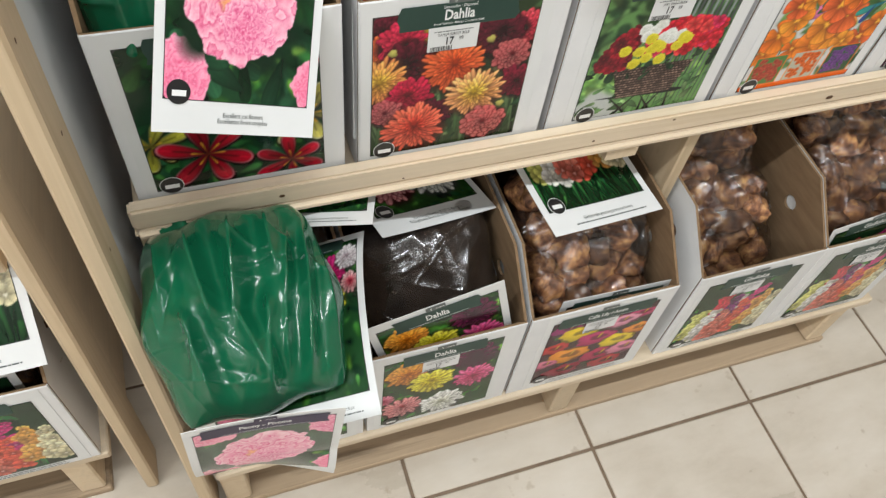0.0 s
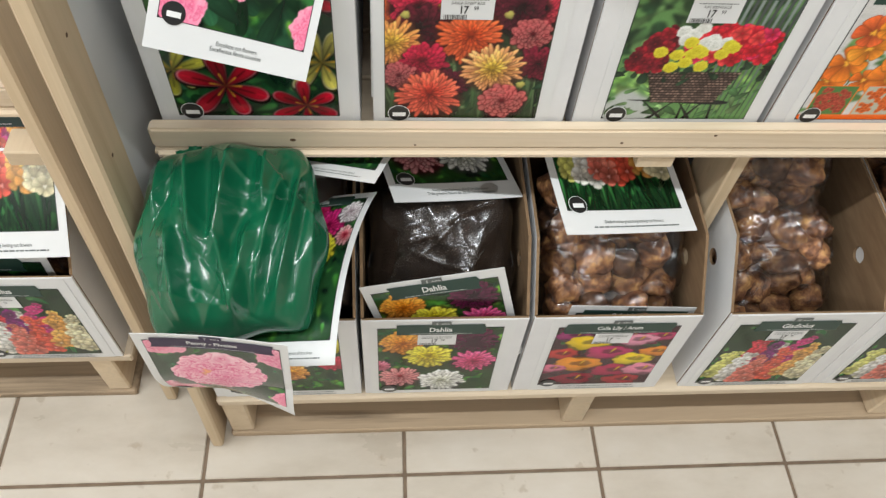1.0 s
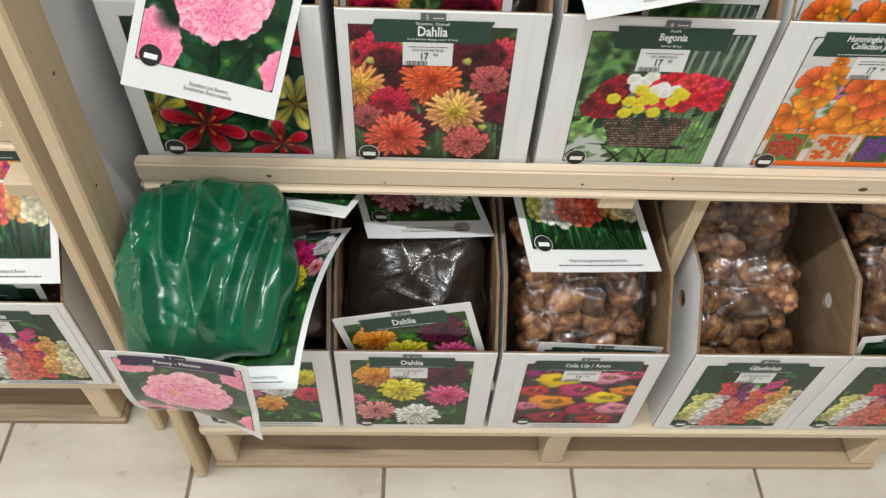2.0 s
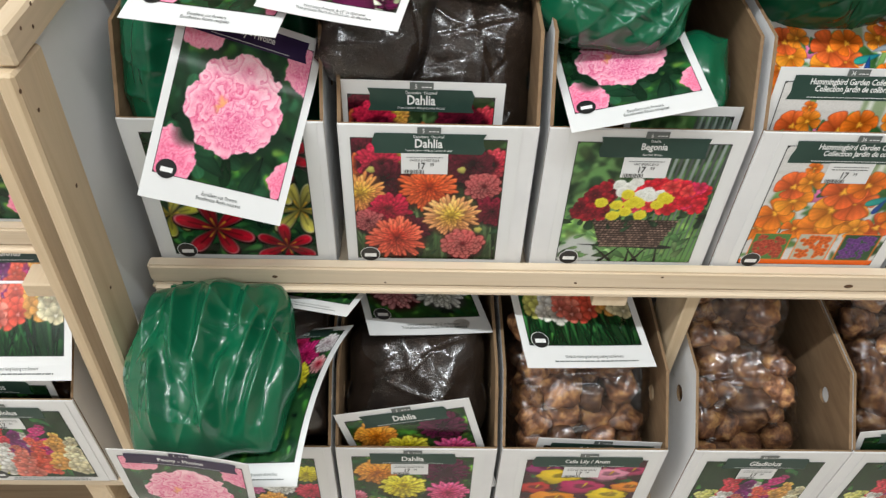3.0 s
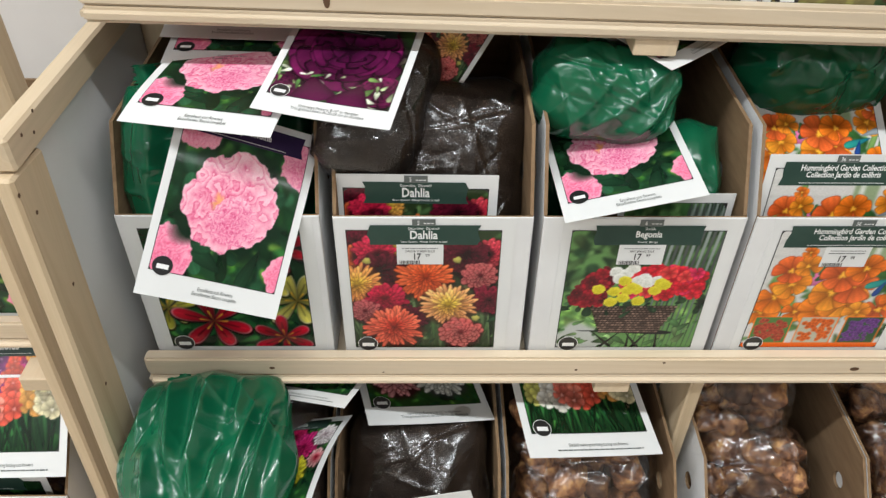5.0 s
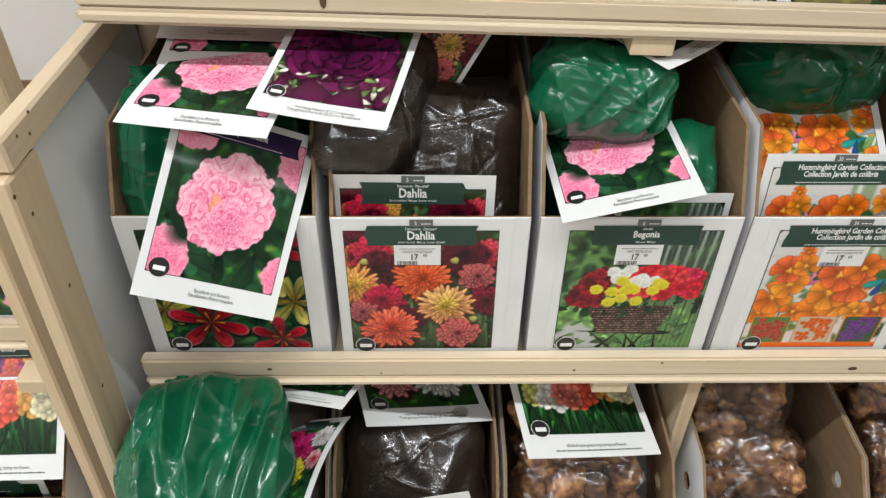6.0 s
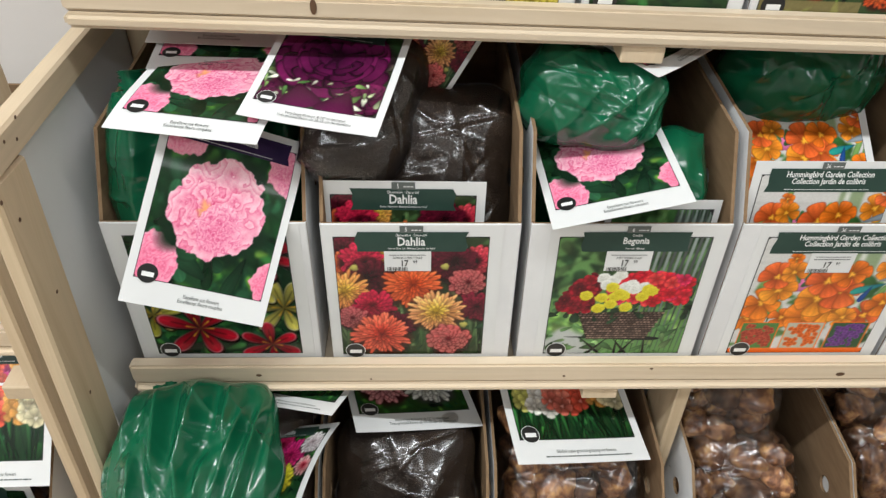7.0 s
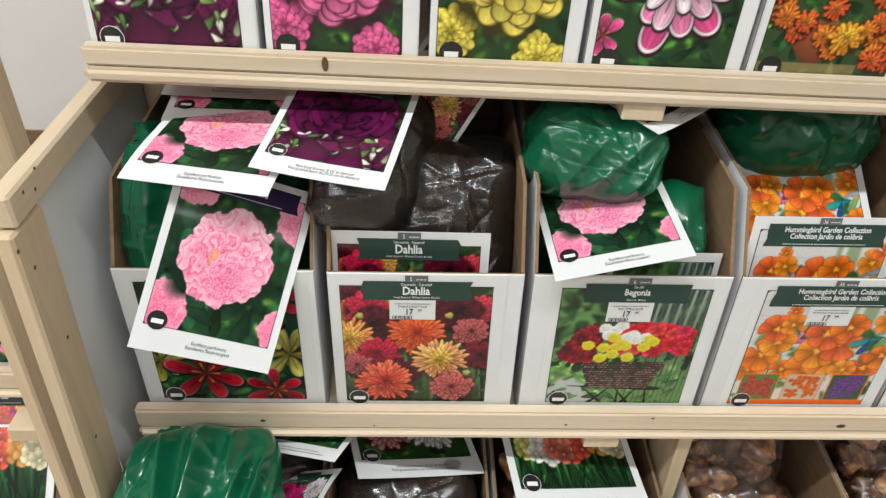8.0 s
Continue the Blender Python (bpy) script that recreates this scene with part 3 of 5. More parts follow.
def pic_single(seed, a, b, tip, side, blunt=0.5, lily=False):
    p = Paint(1.3, "233f22", seed)
    p.leaves(130, GREENS + BRIGHT[:2], (0.08, 0.2))
    p.blur(4)
    p.leaves(24, GREENS, (0.1, 0.24))
    if lily:
        p.lily(0.04, 0.24, 0.16, "d2487e", "f0b8cc", 0.4, 0.4)
        for k in range(4):
            p.lily(0.52, 0.68, 0.54 - 0.09 * k, ("d84c86", "e27aa6", "eeb4c8", "f6e4ea")[k], "fbeaf0", 0.25 + 0.5 * k, 0.3, "f0e0e0")
    else:
        p.dahlia(0.1, 0.22, 0.22, side, side, tip, blunt, 11, 5, 1.0, 0.2)
        p.dahlia(0.8, 0.06, 0.2, side, side, tip, blunt, 11, 5, 1.0, 0.2)
        p.dahlia(0.52, 0.7, 0.46, a, b, tip, blunt, 13, 7, 1.0, 0.2)
    return p.done()


def pic_orange_begonia():
    p = Paint(1.3, "33482a", 14)
    p.leaves(120, GREENS + BRIGHT, (0.06, 0.16))
    p.blob(0.42, 0.26, 0.2, rgb("8a4a2c"), 0.1, 0.8, 0.1, 0.3)
    p.rect(0, 0.75, 0.0, 0.1, "8b7a50", 0.8)
    for _ in range(30):
        p.dahlia(p.rng.rand(), 0.12 + p.rng.rand() * 0.9, 0.09, ("f6a52c", "f58a3a")[p.rng.randint(2)], ("ee5a2a", "f0762a")[p.rng.randint(2)], None, 0.9, 8, 4)
    p.dahlia(0.6, 0.3, 0.13, "f8c040", "f39a2c", None, 0.9, 10, 5)
    return p.done()


def pic_mix(seed, spots, asp=1.15, ground="27451f"):
    p = Paint(asp, ground, seed)
    p.leaves(150, GREENS + BRIGHT[:3], (0.06, 0.16))
    p.blur(3)
    p.leaves(40, GREENS + BRIGHT[:2], (0.04, 0.1))
    for x, y, r, a, b, tip, blunt in spots:
        p.dahlia(x, y, r, a, b, tip, blunt, 20, 7)
    return p.done()


def pic_calla():
    p = Paint(1.15, "3d1c24", 11)
    p.leaves(70, ["5a1c30", "2c4a26", "70203a", "4d2a24"], (0.1, 0.2))
    for x, y, r, c in ((0.16, 0.95, 0.16, "9b1f6a"), (0.55, 1.0, 0.2, "7c1c52"), (0.88, 0.92, 0.15, "c23a6a"), (0.3, 0.82, 0.2, "f0cc1a"), (0.7, 0.86, 0.17, "ee9ab4"), (0.1, 0.62, 0.16, "c4302c"),
                       (0.92, 0.64, 0.15, "e88a24"), (0.5, 0.64, 0.2, "c02a64"), (0.75, 0.5, 0.18, "f2d21c"), (0.28, 0.42, 0.22, "ee9420"), (0.08, 0.34, 0.12, "d9708c"), (0.62, 0.28, 0.2, "b01f4c"),
                       (0.88, 0.3, 0.18, "e88aa4"), (0.3, 0.12, 0.2, "8c1630"), (0.75, 0.08, 0.18, "a8202c")):
        k = rgb(c)
        p.blob(x, y, r, k * 0.55, 0.15, 0.62, 0.1)
        p.blob(x, y + 0.012, r * 0.93, k, 0.22, 0.6, 0.04, 0.3)
        p.blob(x + r * 0.15, y + 0.02, r * 0.42, k * 0.62, 0.2, 0.5, 0.4)
        p.petal(x + r * 0.1, y - 0.01, 1.2, r * 0.5, r * 0.07, rgb("f0c83a"), rgb("d89a20"), 0.7)
    return p.done()


def pic_glads(seed, asp=1.12, low=0.1):
    p = Paint(asp, "17331d", seed)
    p.leaves(60, GREENS, (0.08, 0.2))
    p.blades(90, ["2a6a35", "1d4f2a", "3b7f40", "15401f"], 0.75 if low > 0.2 else 0.4)
    for x, y0, y1, c in ((0.52, low + 0.12, low + 0.62, "f0e8dc"), (0.3, low + 0.1, low + 0.68, "e0384a"), (0.66, low + 0.16, low + 0.7, "c02a70"), (0.44, low + 0.04, low + 0.6, "7c1c6a"),
                         (0.12, low, low + 0.5, "e6e47a"), (0.26, low - 0.02, low + 0.42, "f2ece0"), (0.58, low, low + 0.5, "ee5a44"), (0.78, low + 0.05, low + 0.6, "f0a850"),
                         (0.9, low, low + 0.48, "ece0b4"), (0.4, low - 0.02, low + 0.34, "f07a68")):
        p.spike(x, y0, y1, 0.04, c, 0.075)
    return p.done()


PICS = {}


def picture_data(kind):
    if kind not in PICS:
        PICS[kind] = {
            "peony": pic_peony, "lily": pic_lily, "sunset": pic_sunset, "begonia": pic_begonia, "orange": pic_orange, "purple": pic_purple, "calla": pic_calla,
            "pinkdahlia": lambda: pic_single(21, "d8286c", "f0609c", "f58ab8", "e84a8c", 0.6),
            "yellowdahlia": lambda: pic_single(22, "d8a81c", "eed044", "f6e684", "e6d034", 0.35),
            "pinklily": lambda: pic_single(23, "e07aa6", "fbe8ee", None, "e9a3c0", 0.3, True),
            "orangebegonia": pic_orange_begonia,
            "plate": lambda: pic_mix(25, [(0.28, 0.36, 0.24, "c03040", "e8606a", "fbe6e0", 0.2), (0.7, 0.36, 0.25, "f0eec8", "f8f8ee", None, 0.2), (0.5, 0.85, 0.22, "d84c8c", "ee7ab0", None, 0.4)]),
            "five": lambda: pic_mix(26, [(0.78, 0.93, 0.2, "38102a", "561838", None, 0.5), (0.2, 0.9, 0.19, "ee7a14", "f59a3a", None, 0.6), (0.42, 0.66, 0.21, "f0cc1a", "f6e044", None, 0.4),
                                         (0.8, 0.57, 0.19, "c8285c", "ee5a8c", None, 0.1), (0.19, 0.27, 0.19, "d03040", "e8606a", "fbe0d8", 0.15), (0.56, 0.2, 0.21, "eef0d0", "fbfbf2", None, 0.4), (0.02, 0.5, 0.09, "d0506c", "e87a90", None, 0.4)]),
            "pompon": lambda: pic_mix(27, [(0.55, 0.98, 0.12, "b01848", "d02a64", None, 0.8), (0.72, 0.86, 0.16, "c01a5a", "d82a74", None, 0.8), (0.9, 0.98, 0.12, "f0d0d8", "f8e8ea", None, 0.8), (0.74, 0.62, 0.14, "f0d41a", "f6e23c", None, 0.8),
                                           (0.5, 0.56, 0.14, "eef2ea", "fbfdf8", None, 0.8), (0.62, 0.36, 0.16, "b8144a", "d02660", None, 0.8), (0.24, 0.7, 0.15, "f0a0b8", "f6c0d0", None, 0.8), (0.2, 0.4, 0.14, "f0d41a", "f6e23c", None, 0.8),
                                           (0.93, 0.74, 0.09, "b81830", "e0a0a0", None, 0.8)], 1.15, "1f4424"),
            "mixed": lambda: pic_mix(28, [(0.15, 0.9, 0.15, "d83a6c", "ee6a90", None, 0.7), (0.42, 0.92, 0.15, "f08a1c", "f5a04a", None, 0.7), (0.7, 0.92, 0.14, "b01848", "d02a64", None, 0.8), (0.92, 0.85, 0.13, "f0d41a", "f6e23c", None, 0.7),
                                          (0.15, 0.62, 0.15, "f0d41a", "f6e23c", None, 0.7), (0.42, 0.64, 0.15, "e84a8c", "f07ab0", None, 0.7), (0.68, 0.62, 0.15, "f0f0e0", "fbfbf2", None, 0.6), (0.92, 0.55, 0.13, "c01a3a", "d83a54", None, 0.7),
                                          (0.3, 0.36, 0.14, "b01848", "d02a64", None, 0.7), (0.58, 0.38, 0.15, "f08a1c", "f5a04a", None, 0.6), (0.1, 0.36, 0.12, "f0f0e0", "fbfbf2", None, 0.6)], 1.15),
            "glads": lambda: pic_glads(31, 1.12, 0.14), "gladcard": lambda: pic_glads(32, 1.12, 0.33),
        }[kind]()
    return PICS[kind]


def flat(x, y):
    return 0.0


def bent_bm(bm, bend):
    for v in bm.verts:
        v.co.z += bend(v.co.x, v.co.y)
    return bm


MESHES = {}


def picture_mesh(kind, x0, x1, y0, y1, z, bend=flat, rounded=True, step=1):
    """A flat print: a fine grid with the picture's colours, cut from its bottom up to fill the rectangle."""
    key = ("pic", kind, x0, x1, y0, y1, z, step)
    if bend is flat and key in MESHES:
        return MESHES[key]
    im = picture_data(kind)[::step, ::step]
    gh, gw = im.shape[:2]
    rows = min(gh, max(2, int(round(gw * (y1 - y0) / (x1 - x0)))))
    im = im[:rows]
    xs, ys = np.linspace(x0, x1, gw), np.linspace(y0, y1, rows)
    X, Y = np.meshgrid(xs, ys)
    Z = np.full(X.shape, z)
    if bend is not flat:
        Z = Z + np.vectorize(bend)(X, Y)
    co = np.stack([X, Y, Z], -1).reshape(-1, 3)
    idx = np.arange(rows * gw).reshape(rows, gw)
    fc = np.stack([idx[:-1, :-1], idx[:-1, 1:], idx[1:, 1:], idx[1:, :-1]], -1).reshape(-1, 4)
    if rounded:
        keep = np.ones((rows - 1, gw - 1), bool)
        k = 4
        for a in range(k):
            for b in range(k):
                if (k - a - 0.5) ** 2 + (k - b - 0.5) ** 2 > k * k:
                    for r_, c_ in ((a, b), (a, -1 - b), (-1 - a, b), (-1 - a, -1 - b)):
                        keep[r_, c_] = False
        fc = fc[keep.reshape(-1)]
    me = bpy.data.meshes.new("picture")
    me.from_pydata(co.tolist(), [], fc.tolist())
    at = me.color_attributes.new("Col", "FLOAT_COLOR", "POINT")
    col = np.ones((rows * gw, 4), np.float32)
    col[:, :3] = im.reshape(-1, 3)
    at.data.foreach_set("color", col.ravel())
    me.materials.append(PRINT)
    MESHES[key] = me
    return me


def letters(text, x, y, w, h, z, mat, bend=flat, turn=0.0):
    """Raised ink letters that fill a box of width w at most and height h at most, centred at x, y."""
    cu = bpy.data.curves.new("letters", "FONT")
    cu.body, cu.align_x, cu.resolution_u, cu.offset = text, "CENTER", 2, 0.022 if h > 0.0075 and "flowers" not in text else 0.004
    cu.space_line = 0.85
    ob = bpy.data.objects.new("letters", cu)
    scene.collection.objects.link(ob)
    bpy.context.view_layer.update()
    me = bpy.data.meshes.new_from_object(ob.evaluated_get(bpy.context.evaluated_depsgraph_get()))
    bpy.data.objects.remove(ob)
    co = np.zeros(len(me.vertices) * 3)
    me.vertices.foreach_get("co", co)
    co = co.reshape(-1, 3)
    lo, hi = co.min(0), co.max(0)
    sy = h / (hi[1] - lo[1])
    sx = min(w / (hi[0] - lo[0]), sy * 0.74)
    sy = min(sy, sx * 1.6)
    q = (co - (lo + hi) / 2) * (sx, sy, 0)
    c, s = math.cos(turn), math.sin(turn)
    out = np.stack([x + q[:, 0] * c - q[:, 1] * s, y + q[:, 0] * s + q[:, 1] * c, np.full(len(q), z)], -1)
    if bend is not flat:
        for v in out:
            v[2] += bend(v[0], v[1])
    me.vertices.foreach_set("co", out.ravel())
    me.materials.clear()
    me.materials.append(mat)
    me.update()
    return me


def plate(x0, x1, y0, y1, z, bend=flat, ragged=0.0, n=14, thick=0.0, seed=0):
    """A sheet of ink or paper, subdivided so that it can bend; ragged: its short ends are uneven."""
    rnd = random.Random(seed)
    bm = bmesh.new()
    rows = []
    m = max(2, int(n * (y1 - y0) / (x1 - x0)) + 1)
    for j in range(m + 1):
        y = y0 + (y1 - y0) * j / m
        a, b = x0 + ragged * rnd.uniform(-1, 1), x1 + ragged * rnd.uniform(-1, 1)
        rows.append([bm.verts.new((a + (b - a) * i / n, y, z)) for i in range(n + 1)])
    for j in range(m):
        for i in range(n):
            bm.faces.new((rows[j][i], rows[j][i + 1], rows[j + 1][i + 1], rows[j + 1][i]))
    if thick:
        ext = bmesh.ops.extrude_face_region(bm, geom=bm.faces[:])
        for v in ext["geom"]:
            if isinstance(v, bmesh.types.BMVert):
                v.co.z -= thick
        bmesh.ops.recalc_face_normals(bm, faces=bm.faces[:])
    return bent_bm(bm, bend)


def disc(x, y, r, z, bend=flat, sides=28):
    bm = bmesh.new()
    bmesh.ops.create_circle(bm, cap_ends=True, radius=r, segments=sides, matrix=Matrix.Translation((x, y, z)))
    return bent_bm(bm, bend)


def bars(x0, x1, y, h, z, bend=flat, seed=1, gap=0.35):
    """Unreadable print: short dashes along a line."""
    rnd = random.Random(seed)
    bm = bmesh.new()
    x = x0
    while x < x1 - h:
        w = min(h * rnd.uniform(1.5, 4.5), x1 - x)
        vs = [bm.verts.new(p) for p in ((x, y, z), (x + w, y, z), (x + w, y + h, z), (x, y + h, z))]
        bm.faces.new(vs)
        x += w + h * gap * 2
    return bent_bm(bm, bend)


TITLES = {"peony": ("Peony - Pivoine", PURPLE_INK, "2"), "sunset": ("Dahlia", GREEN_INK, "5"), "begonia": ("Begonia", GREEN_INK, "6"), "five": ("Dahlia", GREEN_INK, "5"), "pompon": ("Dahlia", GREEN_INK, "5"), "mixed": ("Dahlia", GREEN_INK, "5"),
          "orange": ("Hummingbird Garden Collection\nCollection Jardin de colibris", GREEN_INK, "36"), "calla": ("Calla Lily / Arum", GREEN_INK, "5"), "glads": ("Gladiolus", GREEN_INK, "50"), "gladcard": ("Gladiolus", GREEN_INK, "50"),
          "lily": ("Lily - Lis", GREEN_INK, "5"), "purple": ("Dahlia", GREEN_INK, "1"), "plate": ("Dahlia", GREEN_INK, "3")}
NOTES = {"peony": "Excellent cut flowers\nExcellentes fleurs coupées", "purple": "Very large flowers, 8-10\" in diameter\nTrès grosses fleurs de 20-25 cm de diamètre", "plate": "Very large flowers, 8-12\" in diameter\nTrès grosses fleurs de 20-30 cm de diamètre",
         "gladcard": "Gladioli make great long lasting cut flowers", "sunset": "Dahlias will flower from early summer till first frost\nLes dahlias fleurissent du début de l'été aux premières gelées", "begonia": "Unique flowers for a shade garden\nDes fleurs uniques pour un jardin ombragé", "orange": "These flowers attract hummingbirds\nCes fleurs attirent les colibris",
         "lily": "These bulbs produce at least 68 flowers year after year\nCes bulbes produisent au moins 68 fleurs chaque année", "glads": "", "calla": "", "five": "", "mixed": "", "pompon": "Dahlias will flower from early summer till first frost"}


OVER = {"sunset": "Decorative · Décoratif", "begonia": "Double"}
UNDER = {"sunset": "Sunset Assorted · Mélange Coucher de Soleil", "begonia": "Assorted · Mélange"}
TILL = {"sunset": "DAHLIA SUNSET BULB", "begonia": "ASRT SPRING BULB"}


def print_on(sheet, kind, w, h, px0, px1, py0, py1, price=False, bend=flat, title=True, logo=True, note=True, z=0.0, seed=1, step=1):
    """All that is printed on a label or card: picture, its dark outline, title band, price sticker, round mark and small print."""
    part("picture_outline", plate(px0 - 0.0009, px1 + 0.0009, py0 - 0.0009, py1 + 0.0009, z + 0.0003, bend), BLACK_INK, sheet)
    part("picture", picture_mesh(kind, px0, px1, py0, py1, z + 0.0006, bend, True, step), None, sheet)
    pw = px1 - px0
    cx = (px0 + px1) / 2
    text, ink, count = TITLES.get(kind, ("Dahlia", GREEN_INK, "5"))
    if title:
        two = "\n" in text
        bh = 0.031 if two else 0.028
        b1 = min(py1 + 0.010, h - 0.009)
        b0 = b1 - bh
        half = pw * (0.45 if two or ink is PURPLE_INK or len(text) > 10 else 0.355)
        part("title_band", plate(cx - half, cx + half, b0, b1, z + 0.0009, bend, 0.0025, seed=seed), ink, sheet)
        part("count_tab", plate(cx - 0.013, cx + 0.013, b1 - 0.001, min(b1 + 0.0085, h - 0.0006), z + 0.0010, bend), ink if ink is PURPLE_INK else GREY_INK, sheet)
        part("count_figure", letters(count, cx - 0.006, b1 + 0.0036, 0.01, 0.0055, z + 0.0013, WHITE_INK, bend), None, sheet)
        part("count_print", bars(cx + 0.0, cx + 0.011, b1 + 0.0022, 0.0012, z + 0.0013, bend, 3), WHITE_INK, sheet)
        part("title", letters(text, cx, b0 + bh * (0.58 if two else 0.52), half * (1.86 if two or len(text) > 10 else 1.2), bh * (0.62 if two else 0.44), z + 0.0012, WHITE_INK, bend), None, sheet)
        if kind in OVER:
            part("title_print", letters(OVER[kind], cx, b1 - 0.0042, half * 1.1, 0.0036, z + 0.0012, WHITE_INK, bend), None, sheet)
            part("title_print", letters(UNDER[kind], cx, b0 + 0.0045, half * 1.7, 0.0036, z + 0.0012, WHITE_INK, bend), None, sheet)
        else:
            part("title_print", bars(cx - half * 0.7, cx + half * 0.7, b0 + 0.003, 0.0009, z + 0.0012, bend, 5), WHITE_INK, sheet)
        if price:
            p0, p1 = cx - 0.034 + 0.003, cx + 0.022
            tag = part("price_sticker", plate(p0, p1, b0 - 0.0285, b0 + 0.001, z + 0.0015, bend), LABEL_WHITE, sheet, "white price sticker with black print")
            part("price", letters("17", (p0 + p1) / 2 - 0.003, b0 - 0.0165, 0.016, 0.0095, z + 0.0018, BLACK_INK, bend), None, sheet)
            part("price", letters("99", (p0 + p1) / 2 + 0.0085, b0 - 0.0145, 0.008, 0.0048, z + 0.0018, BLACK_INK, bend), None, sheet)
            part("price_print", bars(p0 + 0.006, p1 - 0.006, b0 - 0.005, 0.0011, z + 0.0018, bend, 8), GREY_INK, sheet)
            if kind in TILL:
                part("price_print", letters(TILL[kind], (p0 + p1) / 2, b0 - 0.0085, 0.044, 0.0032, z + 0.0018, BLACK_INK, bend), None, sheet)
            else:
                part("price_print", bars(p0 + 0.005, p1 - 0.005, b0 - 0.0088, 0.0012, z + 0.0018, bend, 9), BLACK_INK, sheet)
            bc = bmesh.new()
            for k in range(14):
                x = p0 + 0.003 + k * 0.0017
                ww = 0.0006 + 0.0006 * ((k * 7) % 3) / 2
                bc.faces.new([bc.verts.new(q) for q in ((x, b0 - 0.0285, z + 0.0018), (x + ww, b0 - 0.0285, z + 0.0018), (x + ww, b0 - 0.0225, z + 0.0018), (x, b0 - 0.0225, z + 0.0018))])
            part("price_bars", bent_bm(bc, bend), BLACK_INK, sheet)
    if logo:
        lx, ly = px0 + 0.015, py0 + 0.007
        part("round_mark", disc(lx, ly, 0.0125, z + 0.0012, bend), WHITE_INK if kind in ("lily", "sunset", "begonia", "orange", "plate", "purple", "gladcard") else BLACK_INK, sheet)
        part("round_mark", disc(lx, ly, 0.0118, z + 0.0014, bend), BLACK_INK, sheet)
        part("mark_bar", plate(lx - 0.0072, lx + 0.0078, ly - 0.0042, ly + 0.0018, z + 0.0017, bend, 0.0004), WHITE_INK, sheet)
    txt = NOTES.get(kind, "")
    if note and py0 > 0.012:
        if txt:
            two = "\n" in txt
            part("small_print", letters(txt, cx + 0.006, py0 * 0.47, pw * (0.9 if len(txt) > 60 else 0.62), 0.013 if two else 0.006, z + 0.0008, GREY_INK, bend), None, sheet)
        else:
            part("small_print", bars(cx - pw * 0.3, cx + pw * 0.4, py0 * 0.62, 0.0018, z + 0.0008, bend, 11), GREY_INK, sheet)
        if "\n" not in txt:
            part("small_print", bars(cx - pw * 0.32, cx + pw * 0.42, py0 * 0.25, 0.0018, z + 0.0008, bend, 12), GREY_INK, sheet)


# ---- racks ----
rack = thing("display_rack", pose(0, 0, 0), "raw pine display rack of stepped shelves on a pallet base", "rack")


def base_of(r, x0, x1, yf=-0.123, yb=0.40):
    x0 += 0.0375
    board("bottom_board", x0, x1, yf, yf + 0.095, 0.0, 0.017, r, WOOD_OLD_SHADED, 0.0025, 1, "weathered grey-stained pallet board, coloured darker for shade")
    board("bottom_board", x0, x1, yb - 0.1, yb, 0.0, 0.017, r, WOOD_OLD_SHADED)
    xc = (x0 + x1) / 2
    for sx in (x0 + 0.002, xc - 0.019, x1 - 0.045):
        board("stringer", sx, sx + 0.038, yf + 0.004, yb, 0.018, 0.132, r, None, 0.003)
    for k in range(5):
        board("deck_board", x0, x1 + 0.03, yf + k * 0.089, yf + k * 0.089 + 0.083, 0.133, 0.152, r, WOOD[0], 0.003)


def shelf_of(r, x0, x1, yf, z, lip, tilt=0.0, proud=0.005, edge=0.014):
    """A shelf: deck boards, its bright rounded front edge and the lip that keeps the boxes in."""
    made = [board("shelf_edge", x0, x1, yf - proud, yf + 0.03, z - edge, z, r, WOOD[0], 0.005, 3, "pale smooth planed pine edge")]
    made.append(board("lip", x0, x1, yf, yf + 0.018, z + 0.0005, z + lip, r, WOOD[0], 0.003, 2))
    for k in range(3):
        made.append(board("shelf_board", x0 + 0.002, x1, yf + 0.032 + k * 0.09, yf + 0.117 + k * 0.09, z - edge, z - 0.001, r, WOOD[0]))
    for xx in [q for q in (0.573, 1.05, -0.6) if x0 < q < x1 - 0.05]:
        made.append(board("cleat", xx, xx + 0.046, yf - 0.001, yf + 0.29, z - edge - 0.019, z - edge - 0.0005, r, WOOD[1], 0.0015))
    if tilt:
        turn = Matrix.Rotation(radians(tilt), 4, "Y")
        for o in made:
            o.matrix_basis = Matrix.Translation((0, 0, z)) @ turn @ Matrix.Translation((0, 0, -z)) @ o.matrix_basis
    return made


TOP_Z, TOP_TILT = 1.034, 1.5
base_of(rack, -0.036, 1.17)
shelf_of(rack, 0.001, 1.2, 0.0, 0.592, 0.031)
shelf_of(rack, 0.008, 1.2, 0.1, TOP_Z, 0.021, TOP_TILT, 0.006, 0.016)


def leaning_post(parent, x0, x1, y0, depth, height, lean):
    """An upright plank whose foot stands forward of its head."""
    o = board("post", x0, x1, -depth / 2, depth / 2, 0.0, height / math.cos(radians(lean)), parent, WOOD[2], 0.003)
    o.matrix_basis = pose((x0 + x1) / 2, y0 + depth / 2 + math.tan(radians(lean)) * height / 2, height / 2 + 0.001, -lean, 0, 0)
    return o


